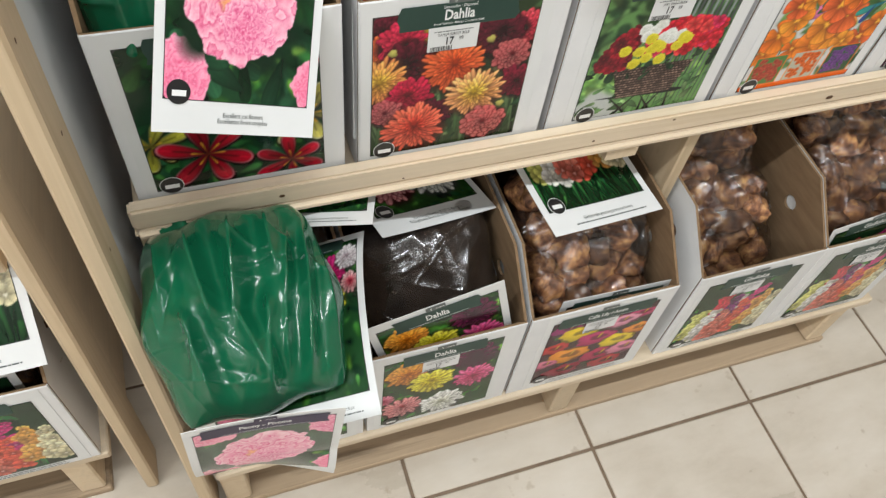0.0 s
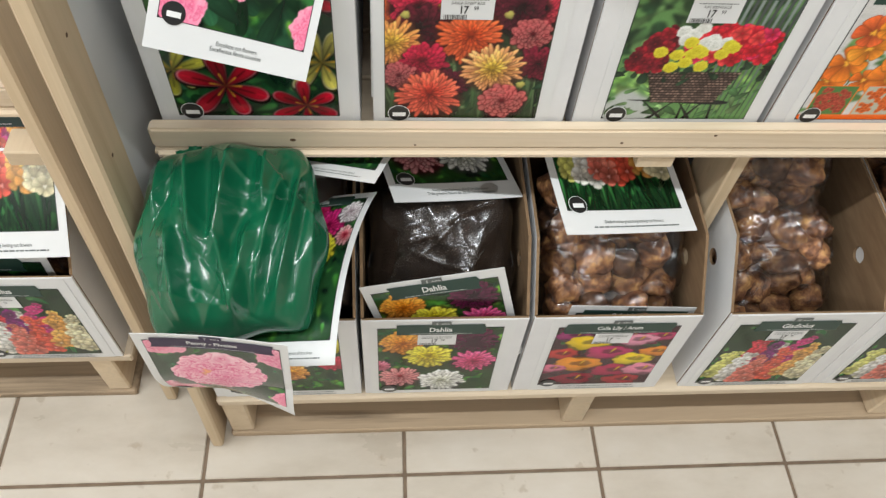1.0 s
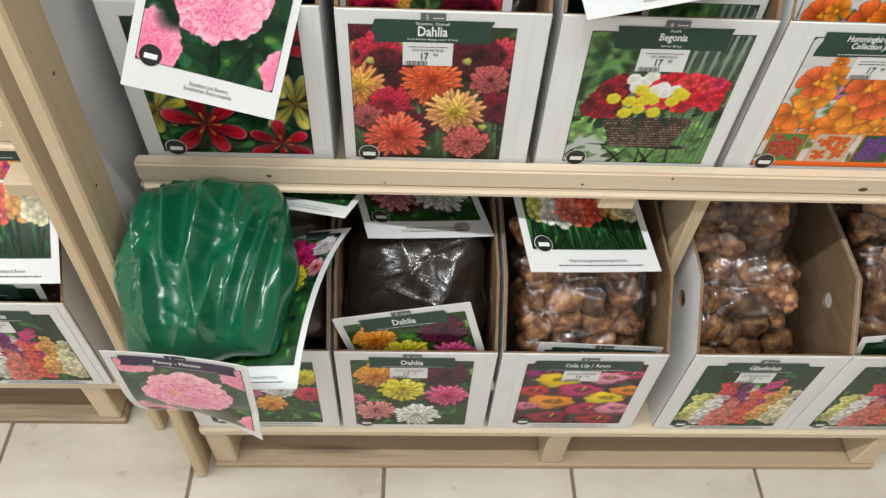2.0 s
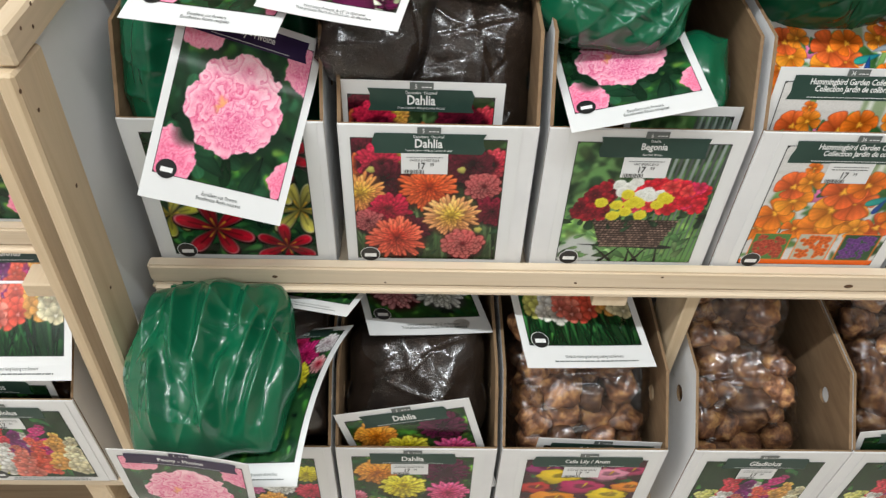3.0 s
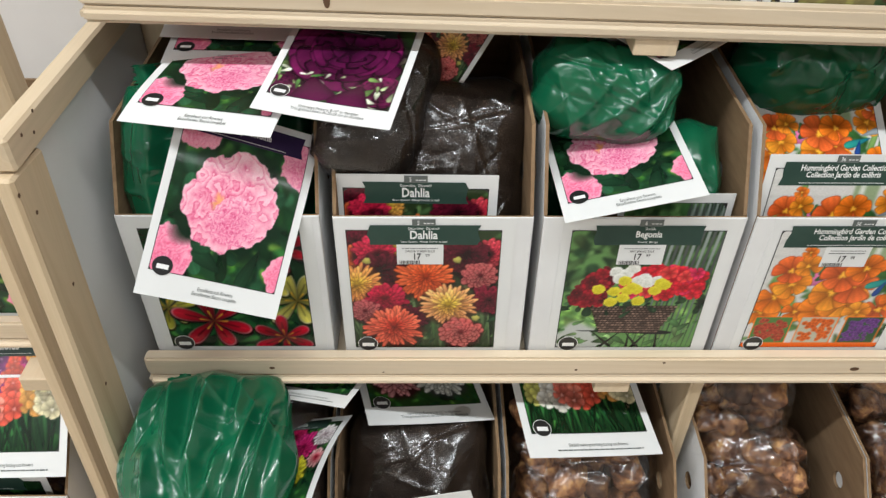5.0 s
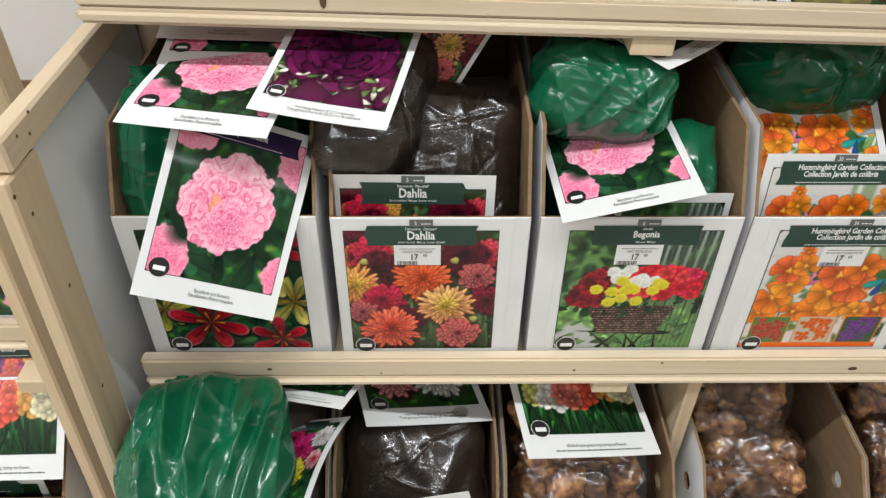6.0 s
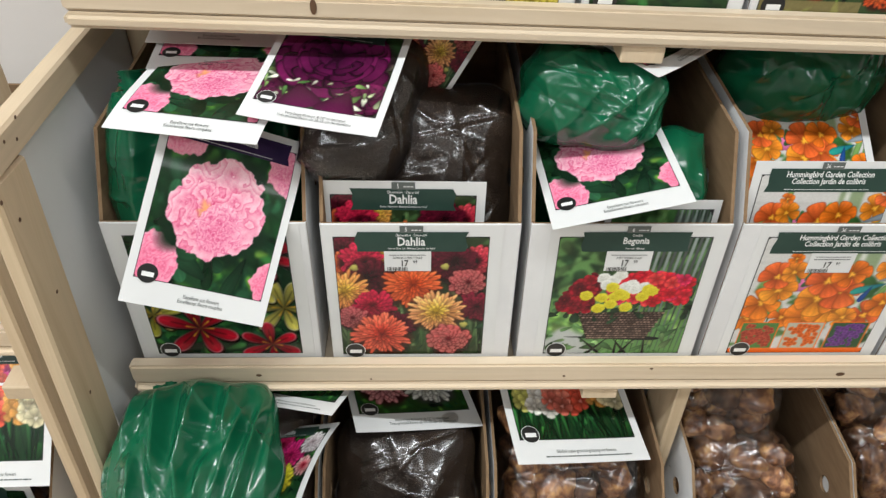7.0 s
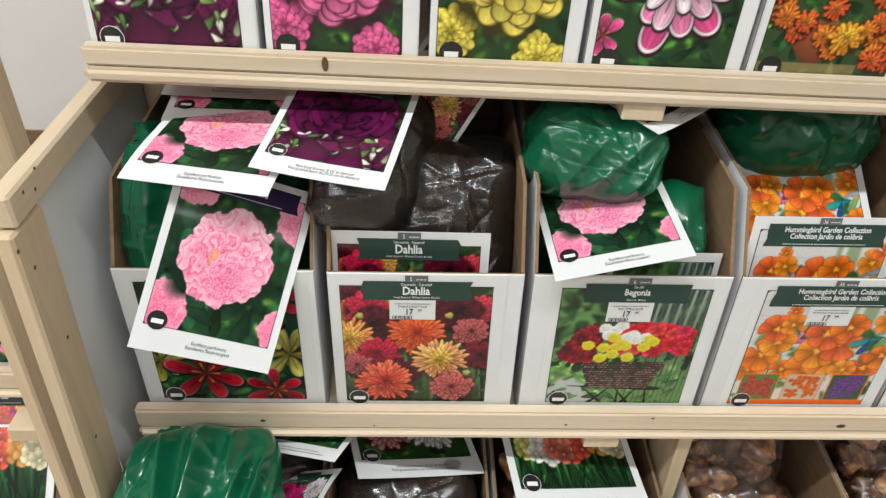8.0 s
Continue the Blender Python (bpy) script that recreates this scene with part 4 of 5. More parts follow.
leaning_post(rack, -0.029, -0.011, -0.141, 0.064, 0.944, 3.6)
board("rail", -0.031, -0.009, -0.071, 0.44, 0.9475, 0.982, rack, WOOD[1], 0.003)
board("side_panel", -0.0285, -0.018, -0.03, 0.42, 0.153, 0.947, rack, GREY_PANEL, 0.001, 1, "grey-white painted side panel")
board("post", -0.017, 0.014, 0.30, 0.335, 0.153, 1.0, rack, WOOD[2], 0.002)
board("support", 0.003, 0.021, 0.006, 0.095, 0.153, 0.577, rack, WOOD[2], 0.002)
board("support", 0.702, 0.720, 0.006, 0.095, 0.153, 0.577, rack, WOOD[2], 0.002)
board("support", 1.18, 1.198, 0.006, 0.095, 0.153, 0.577, rack, WOOD[2], 0.002)
board("back_panel", -0.017, 1.2, 0.425, 0.433, 0.153, 1.3, rack, GREY_PANEL, 0.001)

KNOT = mottled("dark_knot", (0.07, 0.035, 0.018), (0.14, 0.075, 0.04), 60, 0.7, 0.3)


def knot(parent, x, y, z, rx, rz, side=False):
    bm = bmesh.new()
    bmesh.ops.create_circle(bm, cap_ends=True, radius=1.0, segments=14, matrix=Matrix.Diagonal((rx, rz, 1, 1)))
    o = part("knot", bm, KNOT, parent)
    o.matrix_basis = pose(x, y, z, 90, 0, 90) if side else pose(x, y, z, 90, 0, 0)


for x, z, rx, rz in ((0.160, 0.607, 0.0035, 0.0024), (0.902, 0.604, 0.006, 0.0034), (0.545, 0.603, 0.002, 0.0016), (0.655, 0.616, 0.0022, 0.0015), (0.30, 0.599, 0.0016, 0.0012), (1.05, 0.612, 0.003, 0.002)):
    knot(rack, x, -0.0004, z, rx, rz)
knot(rack, 0.256, 0.0994, 1.041, 0.0035, 0.008)
for y, z in ((-0.075, 0.80), (-0.09, 0.66), (-0.06, 0.52), (-0.10, 0.93), (-0.085, 0.90)):
    knot(rack, -0.0106, y + 0.02, z, 0.0024, 0.0024, True)
for y, z in ((-0.08, 0.972), (-0.06, 0.963), (-0.05, 0.98)):
    knot(rack, -0.0086, y + 0.035, z, 0.002, 0.002, True)

LX, LY = -0.100, 0.062
rack2 = thing("display_rack", pose(LX, LY, 0), "raw pine display rack set back beside another rack", "rack")
base_of(rack2, -0.9875, -0.069, -0.105, 0.38)
shelf_of(rack2, -0.95, -0.045, 0.0, 0.592, 0.031)
leaning_post(rack2, -0.018, 0.0, -0.117, 0.066, 0.93, 3.4)
board("side_panel", -0.020, -0.008, -0.028, 0.36, 0.153, 0.70, rack2, WOOD[1], 0.001, 1, "pale plywood side panel")
board("post", -0.069, -0.031, 0.098, 0.14, 0.595, 1.12, rack2, WOOD[2], 0.003)
board("cleat", -0.085, -0.042, -0.04, 0.0, 0.535, 0.56, rack2, WOOD[1], 0.002)


# ---- boxes ----
def prism(profile, thick, hole=None):
    """A sheet in the y-z plane with the given outline, thick along x, with an optional round hole (y, z, r)."""
    bm = bmesh.new()
    loop = [bm.verts.new((0, y, z)) for y, z in profile]
    edges = [bm.edges.new((loop[i], loop[(i + 1) % len(loop)])) for i in range(len(loop))]
    if hole:
        hy, hz, hr = hole
        ring = [bm.verts.new((0, hy + hr * math.cos(a * 0.3927), hz + hr * math.sin(a * 0.3927))) for a in range(16)]
        edges += [bm.edges.new((ring[i], ring[(i + 1) % 16])) for i in range(16)]
    bmesh.ops.triangle_fill(bm, use_beauty=True, use_dissolve=False, edges=edges)
    ext = bmesh.ops.extrude_face_region(bm, geom=bm.faces[:])
    for v in ext["geom"]:
        if isinstance(v, bmesh.types.BMVert):
            v.co.x += thick
    bmesh.ops.recalc_face_normals(bm, faces=bm.faces[:])
    return bm


def two_tone(bm, outward, sides=False):
    """White printed face outside, bare brown board inside and on the cut edges."""
    o = Vector(outward)
    for f in bm.faces:
        f.material_index = 0 if f.normal.dot(o) > 0.5 or (sides and abs(f.normal.x) > 0.5) else 1
    return bm


BOXES = {}


def bulb_box(name, x, y, z, w, kind, label, off=0.014, pw=0.17, py=0.027, ph=0.188, d=0.34, H=0.234, kink=(0.055, 0.085), turn=0.0, price=True, group="shipping boxes", hole=True, title=True):
    box = thing(name, pose(x, y, z, 0, 0, turn), label, "box", group)
    t = 0.004
    prof = [(0, 0), (d, 0), (d, H + kink[1] + 0.012), (kink[0], H + kink[1]), (0.0, H)]
    key = (w, d, H, kink, hole)
    if key not in BOXES:
        hl = (0.097, H * 0.99, 0.0125) if hole else None
        inner = [(max(y, 0.0045), z_) for y, z_ in prof]
        left = prism(inner, t, None if hole == "right" else hl)
        right = prism(inner, t, hl)
        fr_ = block(w, t, H, 0.0009)
        bk = block(w - 2 * t - 0.001, t, H + kink[1], 0.0006)
        bt = block(w - 2 * t - 0.002, d - 2 * t - 0.002, t, 0)
        flap = block(w - 2 * t - 0.004, 0.003, H - 0.01, 0.0006)
        BOXES[key] = [mesh_of(two_tone(left, (-1, 0, 0)), "side_panel", [WHITE_CARD, BROWN_CARD]), mesh_of(two_tone(right, (1, 0, 0)), "side_panel", [WHITE_CARD, BROWN_CARD]),
                      mesh_of(two_tone(fr_, (0, -1, 0), True), "front_panel", [WHITE_CARD, BROWN_CARD]), mesh_of(two_tone(bk, (0, 1, 0)), "back_panel", [WHITE_CARD, BROWN_CARD]),
                      mesh_of(bt, "bottom_panel", [BROWN_CARD]), mesh_of(flap, "inner_flap", [BROWN_CARD])]
    ms = BOXES[key]
    for nm, me, loc in (("side_panel", ms[0], (0, 0, 0)), ("side_panel", ms[1], (w - t, 0, 0)), ("front_panel", ms[2], (w / 2, t / 2 - 0.0005, H / 2)),
                        ("back_panel", ms[3], (w / 2, d - t / 2 - 0.001, (H + kink[1]) / 2)), ("bottom_panel", ms[4], (w / 2, d / 2, t / 2 + 0.001)), ("inner_flap", ms[5], (w / 2, t + 0.003, H / 2 - 0.003))):
        part(nm, me, None, box).location = loc
    # the glued label on the front
    lx0, lx1 = max(0.001, off - 0.012), min(w - 0.001, off + pw + 0.016)
    lab = part("label", plate(0, lx1 - lx0, 0, H - 0.002, 0.0, flat, 0, 8, 0.0006), LABEL_WHITE, box, "glossy printed flower label")
    lab.matrix_basis = pose(lx0, -0.0012, 0.001, 90, 0, 0)
    print_on(lab, kind, lx1 - lx0, H - 0.002, off - lx0, off - lx0 + pw, py, py + ph, price, title=title, seed=int(x * 1000) % 97)
    return box


UP = "white cardboard box with {} label on pine shelf"
UZ, UY = 0.596, 0.0215
bulb_box("bulb_box", 0.013, UY + 0.002, UZ, 0.224, "lily", UP.format("red lily"), 0.022, 0.178)
bulb_box("bulb_box", 0.252, UY, UZ, 0.222, "sunset", UP.format("orange and maroon dahlia"), 0.014, 0.173)
bulb_box("bulb_box", 0.485, UY, UZ, 0.226, "begonia", UP.format("begonia basket"), 0.034, 0.172)
bulb_box("bulb_box", 0.722, UY, UZ, 0.225, "orange", UP.format("orange hummingbird garden"), 0.033, 0.174)
bulb_box("bulb_box", 0.957, UY, UZ, 0.225, "purple", UP.format("purple dahlia"), 0.033, 0.174)
LP = "open white cardboard box with {} label on pallet"
LZ, LYF = 0.1525, -0.115
LK = (0.08, 0.075)
bulb_box("bulb_box", 0.003, LYF, LZ, 0.222, "mixed", LP.format("mixed dahlia"), 0.026, 0.17, 0.018, 0.187, kink=LK)
bulb_box("bulb_box", 0.231, LYF, LZ, 0.224, "five", LP.format("bright dahlia"), 0.022, 0.17, 0.012, 0.2, kink=LK)
bulb_box("bulb_box", 0.462, LYF, LZ, 0.232, "calla", LP.format("calla lily"), 0.038, 0.17, 0.02, 0.187, kink=LK)
bulb_box("bulb_box", 0.732, LYF, LZ, 0.222, "glads", LP.format("gladiolus"), 0.024, 0.168, 0.014, 0.192, kink=LK)
bulb_box("bulb_box", 0.9555, LYF, LZ, 0.222, "glads", LP.format("gladiolus"), 0.03, 0.168, 0.014, 0.192, kink=LK, hole="right")
TP = "slim white box with {} label on top shelf"


def top_z(x):
    return TOP_Z - math.tan(radians(TOP_TILT)) * x + 0.001


for x, w, kind, words in ((0.014, 0.172, "purple", "dark purple dahlia"), (0.193, 0.158, "pinkdahlia", "bright pink dahlia"), (0.362, 0.158, "yellowdahlia", "yellow dahlia"), (0.527, 0.168, "pinklily", "pink and white lily"), (0.702, 0.168, "orangebegonia", "orange begonia"), (0.878, 0.16, "peony", "pink peony")):
    b = bulb_box("bulb_box", x, 0.1195, top_z(x + 0.08) + 0.001, w, kind, TP.format(words), 0.008, w - 0.026, 0.017, (w - 0.026) * 1.28 if kind not in ("purple", "peony") else (w - 0.026) * 1.1, 0.28, 0.24, (0.05, 0.06), 0, False, "top shelf boxes", False, False)
    b.rotation_euler = (0, radians(TOP_TILT), 0)
    # perforated tear line down the corner
    perf = bmesh.new()
    for k in range(20):
        zz = 0.01 + k * 0.011
        perf.faces.new([perf.verts.new(q) for q in ((-0.0004, 0.012, zz), (-0.0004, 0.0132, zz), (-0.0004, 0.0132, zz + 0.006), (-0.0004, 0.012, zz + 0.006))])
    part("perforation", perf, GREY_INK, b)
# the rack beside it
bulb_box("bulb_box", LX - 0.272, LYF + LY + 0.01, LZ, 0.222, "glads", LP.format("gladiolus"), 0.026, 0.168, 0.014, 0.192, kink=LK)
bulb_box("bulb_box", LX - 0.505, LYF + LY + 0.01, LZ, 0.222, "glads", LP.format("gladiolus"), 0.026, 0.168, 0.014, 0.192, kink=LK)
bulb_box("bulb_box", LX - 0.272, UY + LY, UZ, 0.222, "peony", UP.format("pink peony"), 0.03, 0.172, d=0.24, kink=(0.05, 0.012))
bulb_box("bulb_box", LX - 0.505, UY + LY, UZ, 0.222, "sunset", UP.format("orange and maroon dahlia"), 0.03, 0.172, d=0.24, kink=(0.05, 0.012))


# ---- bags ----
def pillow(w, d, h, seed, fold=0.006, crease=0.004, power=0.55, n=(60, 44), neck=0.0, freq=9.0, sag=0.0, lines=14, depth=0.004, upright=0.6, lump=1.4, fine=0.0035):
    """A filled plastic bag: a rounded cushion with long folds and small dents; neck: how far its top draws together."""
    nu, nv = n
    off = Vector((seed * 3.17, seed * 1.31, seed * 0.77))

    def sp(v, e):
        return math.copysign(abs(v) ** e, v)

    bm = bmesh.new()
    rows = []
    for j in range(nv + 1):
        ph = -math.pi / 2 + math.pi * j / nv
        row = []
        for i in range(nu):
            th = 2 * math.pi * i / nu
            x, y, z = sp(math.cos(ph), power) * sp(math.cos(th), power), sp(math.cos(ph), power) * sp(math.sin(th), power * 1.2), sp(math.sin(ph), power * 1.25)
            p = Vector((x * w / 2, y * d / 2, z * h / 2))
            up = (z + 1) / 2
            if neck:
                k = 1 - neck * max(0.0, up - 0.72) / 0.28
                p.x, p.y = p.x * k, p.y * k
            q = p + off
            warp = noise.noise(q * 7) * 1.5
            ridge = 1 - abs(math.sin(freq * (p.x * 9 + 0.8 * warp) + seed))
            small = 0.5 - abs(noise.noise(Vector((q.x * 34, q.y * 30, q.z * 22))))
            big = noise.noise(q * 11)
            nrm = Vector((x * abs(x) / w, y * abs(y) / d, z * abs(z) / h))
            nrm = nrm.normalized() if nrm.length > 1e-6 else Vector((0, 0, 1))
            p += nrm * (fold * (ridge ** 2 - 0.4) * (0.4 + 0.6 * up) + crease * small + fold * lump * big)
            p.y -= sag * (1 - up) ** 2
            row.append(bm.verts.new(p))
        rows.append(row)
    for j in range(nv):
        for i in range(nu):
            k = (i + 1) % nu
            bm.faces.new((rows[j][i], rows[j][k], rows[j + 1][k], rows[j + 1][i]))
    bmesh.ops.remove_doubles(bm, verts=bm.verts[:], dist=0.0002)
    bmesh.ops.recalc_face_normals(bm, faces=bm.faces[:])
    # sharp creases and pleats: long ridges that run over the skin and die out at their ends
    bm.normal_update()
    co = np.array([v.co for v in bm.verts])
    nr = np.array([v.normal for v in bm.verts])
    rs = np.random.RandomState(seed + 100)
    push = np.zeros(len(co))
    for k in range(lines):
        cx, cz = (rs.rand() - 0.5) * w * 0.95, (rs.rand() - 0.45) * h * 0.95
        an = (math.pi / 2 + rs.randn() * 0.32) if rs.rand() < upright else rs.rand() * math.pi
        X, Z = co[:, 0] - cx, co[:, 2] - cz
        along = X * math.cos(an) + Z * math.sin(an)
        off_ = -X * math.sin(an) + Z * math.cos(an) + (0.012 if upright > 0.5 else 0.0035) * np.sin(along * (18 + 20 * rs.rand()) + k)
        ln = h * (0.18 + 0.4 * rs.rand()) * (1.5 if upright > 0.85 or upright < 0.5 else 1)
        wd = fine * (1 + 2.8 * rs.rand())
        amp = depth * (0.4 + rs.rand()) * (1 if rs.rand() < 0.55 else -1)
        push += amp * np.exp(-np.abs(off_) / wd) * np.exp(-(along / ln) ** 4) * (1 if k % 2 else np.where(co[:, 1] < 0, 1, 0))
    push *= np.clip(1.25 * (1 - (2 * co[:, 2] / h) ** 4), 0, 1)
    co = co + nr * push[:, None]
    for v, c in zip(bm.verts, co):
        v.co = c
    return bm


def sack(w, d, h, seed, pleats=(), n=(130, 120), waist=0.2, crumple=0.006, lines=0, fine=0.0015, depth=0.002, sharp=0.0025, spread=0.0):
    """A filled bag of two plastic sheets joined at the rim. pleats: (x at the top, x at the foot, from, to, height, width), in half widths and
    half heights; waist: how far it narrows to its ends; crumple: size of the soft dents; lines: fine tight wrinkles."""
    nu, nv = n
    rs = np.random.RandomState(seed + 7)
    off = Vector((seed * 2.3, seed * 1.7, seed * 0.9))
    tight = [(rs.uniform(-0.9, 0.9), rs.uniform(-0.8, 0.8), rs.randn() * (0.5 if not spread else spread), rs.uniform(0.1, 0.42), rs.uniform(0.5, 1.6) * depth * rs.choice((1, 1, -1)), fine * rs.uniform(0.7, 2.2)) for _ in range(lines)]
    U, V = np.meshgrid(np.sin(np.linspace(-1, 1, nu + 1) * math.pi / 2), np.sin(np.linspace(-1, 1, nv + 1) * math.pi / 2))
    edge = 1 - waist * np.abs(V) ** 2.2 + 0.03 * np.sin(V * 7 + seed)
    X, Z = U * w / 2 * edge, V * h / 2 * (1 - 0.08 * np.abs(U) ** 3 + 0.03 * np.sin(U * 6 + seed))
    body = np.sqrt(np.clip((1 - np.abs(U) ** 2.8) * (1 - np.abs(V) ** 3.2), 0, 1))
    bm = bmesh.new()
    sheets = []
    for side in (-1, 1):
        soft = np.zeros(X.shape)
        for j in range(nv + 1):
            for i in range(nu + 1):
                q = Vector((X[j, i], side * 0.3, Z[j, i])) + off
                a = noise.noise(Vector((q.x * 13, q.y, q.z * 8)))
                b = abs(noise.noise(Vector((q.x * 26 + a, q.y + 4, q.z * 15))))
                c = abs(noise.noise(Vector((q.x * 52, q.y + 9, q.z * 30 + a))))
                soft[j, i] = 1.2 * a + 0.9 * (0.35 - b) + 0.35 * (0.3 - c)
        push = crumple * soft
        for x0, x1, za, zb, amp, wd in pleats:
            along = (V - za) / (zb - za)
            centre = x1 + (x0 - x1) * (V + 1) / 2 + 0.018 * np.sin(V * 3 + x0 * 9)
            dist = (U * edge - centre) * w / 2
            env = np.clip(along * 4, 0, 1) * np.clip((1 - along) * 4, 0, 1)
            env = env * env * (3 - 2 * env)
            push += amp * env * (np.exp(-(np.sqrt(dist ** 2 + sharp ** 2) - sharp) / wd) - 0.55 * np.exp(-((dist - 1.9 * wd) / (1.1 * wd)) ** 2))
        for cx, cz, an, ln, amp, wd in tight:
            dx, dz = X - cx * w / 2, Z - cz * h / 2
            al, ac = dx * math.cos(an) + dz * math.sin(an), -dx * math.sin(an) + dz * math.cos(an)
            ac = ac + 0.004 * np.sin(al * 30 + cx * 9)
            push += amp * np.exp(-np.abs(ac) / wd) * np.exp(-(al / (ln * w)) ** 4)
        Yy = side * (d / 2 * body + push * np.clip(body * 1.6, 0, 1))
        sheets.append(np.stack([X, Yy, Z], -1))
    idx = {}
    for k, sh in enumerate(sheets):
        for j in range(nv + 1):
            for i in range(nu + 1):
                rim = i in (0, nu) or j in (0, nv)
                if k and rim:
                    idx[k, j, i] = idx[0, j, i]
                else:
                    idx[k, j, i] = bm.verts.new(sh[j, i])
    for k in (0, 1):
        for j in range(nv):
            for i in range(nu):
                f = [idx[k, j, i], idx[k, j, i + 1], idx[k, j + 1, i + 1], idx[k, j + 1, i]]
                bm.faces.new(f if k == 0 else f[::-1])
    return bm


def chance_pleats(seed, count, amp=0.007, wd=0.010, slant=0.35):
    rnd = random.Random(seed * 11 + 3)
    out = []
    for _ in range(count):
        x = rnd.uniform(-0.85, 0.85)
        a = rnd.uniform(-1, 0.2)
        out.append((x, x + rnd.uniform(-slant, slant), a, a + rnd.uniform(0.7, 1.5), amp * rnd.uniform(0.5, 1.2), wd * rnd.uniform(0.6, 1.5)))
    return out


def green_bag(m, w, d, h, seed, label, pleats=None, count=9, **kw):
    kw = {"crumple": 0.006, "lines": 14, "fine": 0.0018, "depth": 0.0026, "spread": 1.2, **kw}
    t = thing("bulb_bag", m, label, "bag", "green bulb bags")
    part("bag", sack(w, d, h, seed, chance_pleats(seed, count) if pleats is None else pleats, **kw), GREEN_BAG, t, smooth=True)
    rnd = random.Random(seed)
    sw = w * 0.2
    seal = plate(-sw / 2, sw / 2, 0, 0.03, 0, lambda x, y: 0.006 * math.sin(x * 90 + seed) + 0.004 * math.sin(x * 210 + y * 60), 0.004, 26, 0.0008, seed)
    o = part("bag_seal", seal, GREEN_BAG, t, "crimped plastic seal", True)
    o.matrix_basis = pose(-w * 0.22, 0.0, h / 2 - 0.012, 78, rnd.uniform(-6, 6), 0)
    return t


def peat_bag(m, w, d, h, seed, label, count=4, waist=0.15):
    t = thing("bulb_bag", m, label, "bag", "peat-packed bulb bags")
    pl = chance_pleats(seed, count, 0.006, 0.012, 0.9)
    part("peat_filling", sack(w * 0.98, d * 0.96, h * 0.98, seed, pl, (60, 56), waist, 0.004), PEAT, t, "dark brown peat", True)
    part("clear_film", sack(w, d, h, seed, pl, (150, 140), waist, 0.004, 24, 0.0012, 0.0024, 0.001, 0.6), FILM, t, "wrinkled clear plastic film", True)
    return t


BULBS = []


def bulb_mesh(seed):
    bm = bmesh.new()
    bmesh.ops.create_icosphere(bm, subdivisions=3, radius=1.0)
    off = Vector((seed * 5.3, 1.7, seed))
    for v in bm.verts:
        p = v.co.copy()
        f = 1 + 0.34 * noise.noise(p * 1.2 + off) + 0.16 * noise.noise(p * 3.1 + off) + 0.07 * noise.noise(p * 8 + off)
        flat_ = 0.78
        tipped = 1 + 0.5 * max(0, p.z) ** 6
        v.co = Vector((p.x * f, p.y * f, p.z * f * flat_ * tipped))
    return mesh_of(bm, "bulb", BULB, True)


for k in range(6):
    BULBS.append(bulb_mesh(k + 1))


def clear_bag(m, w, d, h, seed, label, size=0.027, **kw):
    """A clear bag of bulbs: every bulb a piece of its own, packed in uneven layers, inside a wrinkled film."""
    t = thing("bulb_bag", m, label, "bag", "clear bags of bulbs")
    rnd = random.Random(seed)
    step = size * 1.62
    nx, ny, nz = max(2, round((w - 0.01) / step)), max(1, round((d - 0.01) / step)), max(2, round((h - 0.01) / step))
    for a in range(nx):
        for b_ in range(ny):
            for c in range(nz):
                fx, fy, fz = [(q + 0.5) / nq * 2 - 1 for q, nq in ((a, nx), (b_, ny), (c, nz))]
                if abs(fx) ** 3 + abs(fz) ** 3 > 1.35:
                    continue
                s = size * rnd.uniform(0.8, 1.05)
                o = part("bulb", rnd.choice(BULBS), None, t)
                px, py, pz = [f * (q / 2 - size * 0.55) + rnd.uniform(-1, 1) * size * 0.42 for f, q in ((fx, w), (fy, d), (fz, h))]
                o.matrix_basis = Matrix.LocRotScale((px, py, pz), Euler([rnd.uniform(0, 6.28) for _ in range(3)]), (s * rnd.uniform(0.85, 1.25), s * rnd.uniform(0.8, 1.1), s * rnd.uniform(0.85, 1.2)))
    part("clear_film", pillow(w + 0.014, d + 0.014, h + 0.012, seed, 0.004, 0.0025, n=(150, 104), lines=76, depth=0.0038, upright=0.2, fine=0.0014, **kw), FILM, t, "wrinkled clear plastic film", True)
    return t


BIG = ((-0.38, -0.30, -0.35, 1.0, 0.022, 0.010), (0.10, -0.30, -0.3, 1.0, 0.024, 0.012), (-0.70, -0.45, -1.0, 0.15, 0.016, 0.009), (0.66, 0.22, -1.0, 0.8, 0.013, 0.006), (0.84, 0.46, -1.0, 0.8, 0.011, 0.005),
       (0.5, 0.02, -1.0, 0.1, 0.018, 0.010), (-0.3, 0.1, -1.0, 0.0, 0.016, 0.009), (0.98, 0.78, -1.0, 0.5, 0.009, 0.006), (0.42, 0.38, 0.1, 1.0, 0.014, 0.009), (-0.72, -0.8, 0.1, 1.0, 0.012, 0.008))
green_bag(pose(0.096, -0.104, 0.556, -72, 0, 3), 0.205, 0.115, 0.22, 2, "crumpled green plastic bulb bag bulging out of a box", BIG, n=(180, 170), waist=0.26, crumple=0.0038, lines=18, fine=0.0016, depth=0.0024, spread=1.4, sharp=0.0009)
peat_bag(pose(0.13, -0.005, 0.43, -60, 0, 4), 0.19, 0.13, 0.22, 14, "dark peat-filled bag under a green bag")
peat_bag(pose(0.342, -0.012, 0.374, -40, 0, 0), 0.205, 0.12, 0.225, 3, "dark peat-filled clear plastic bag in a box")
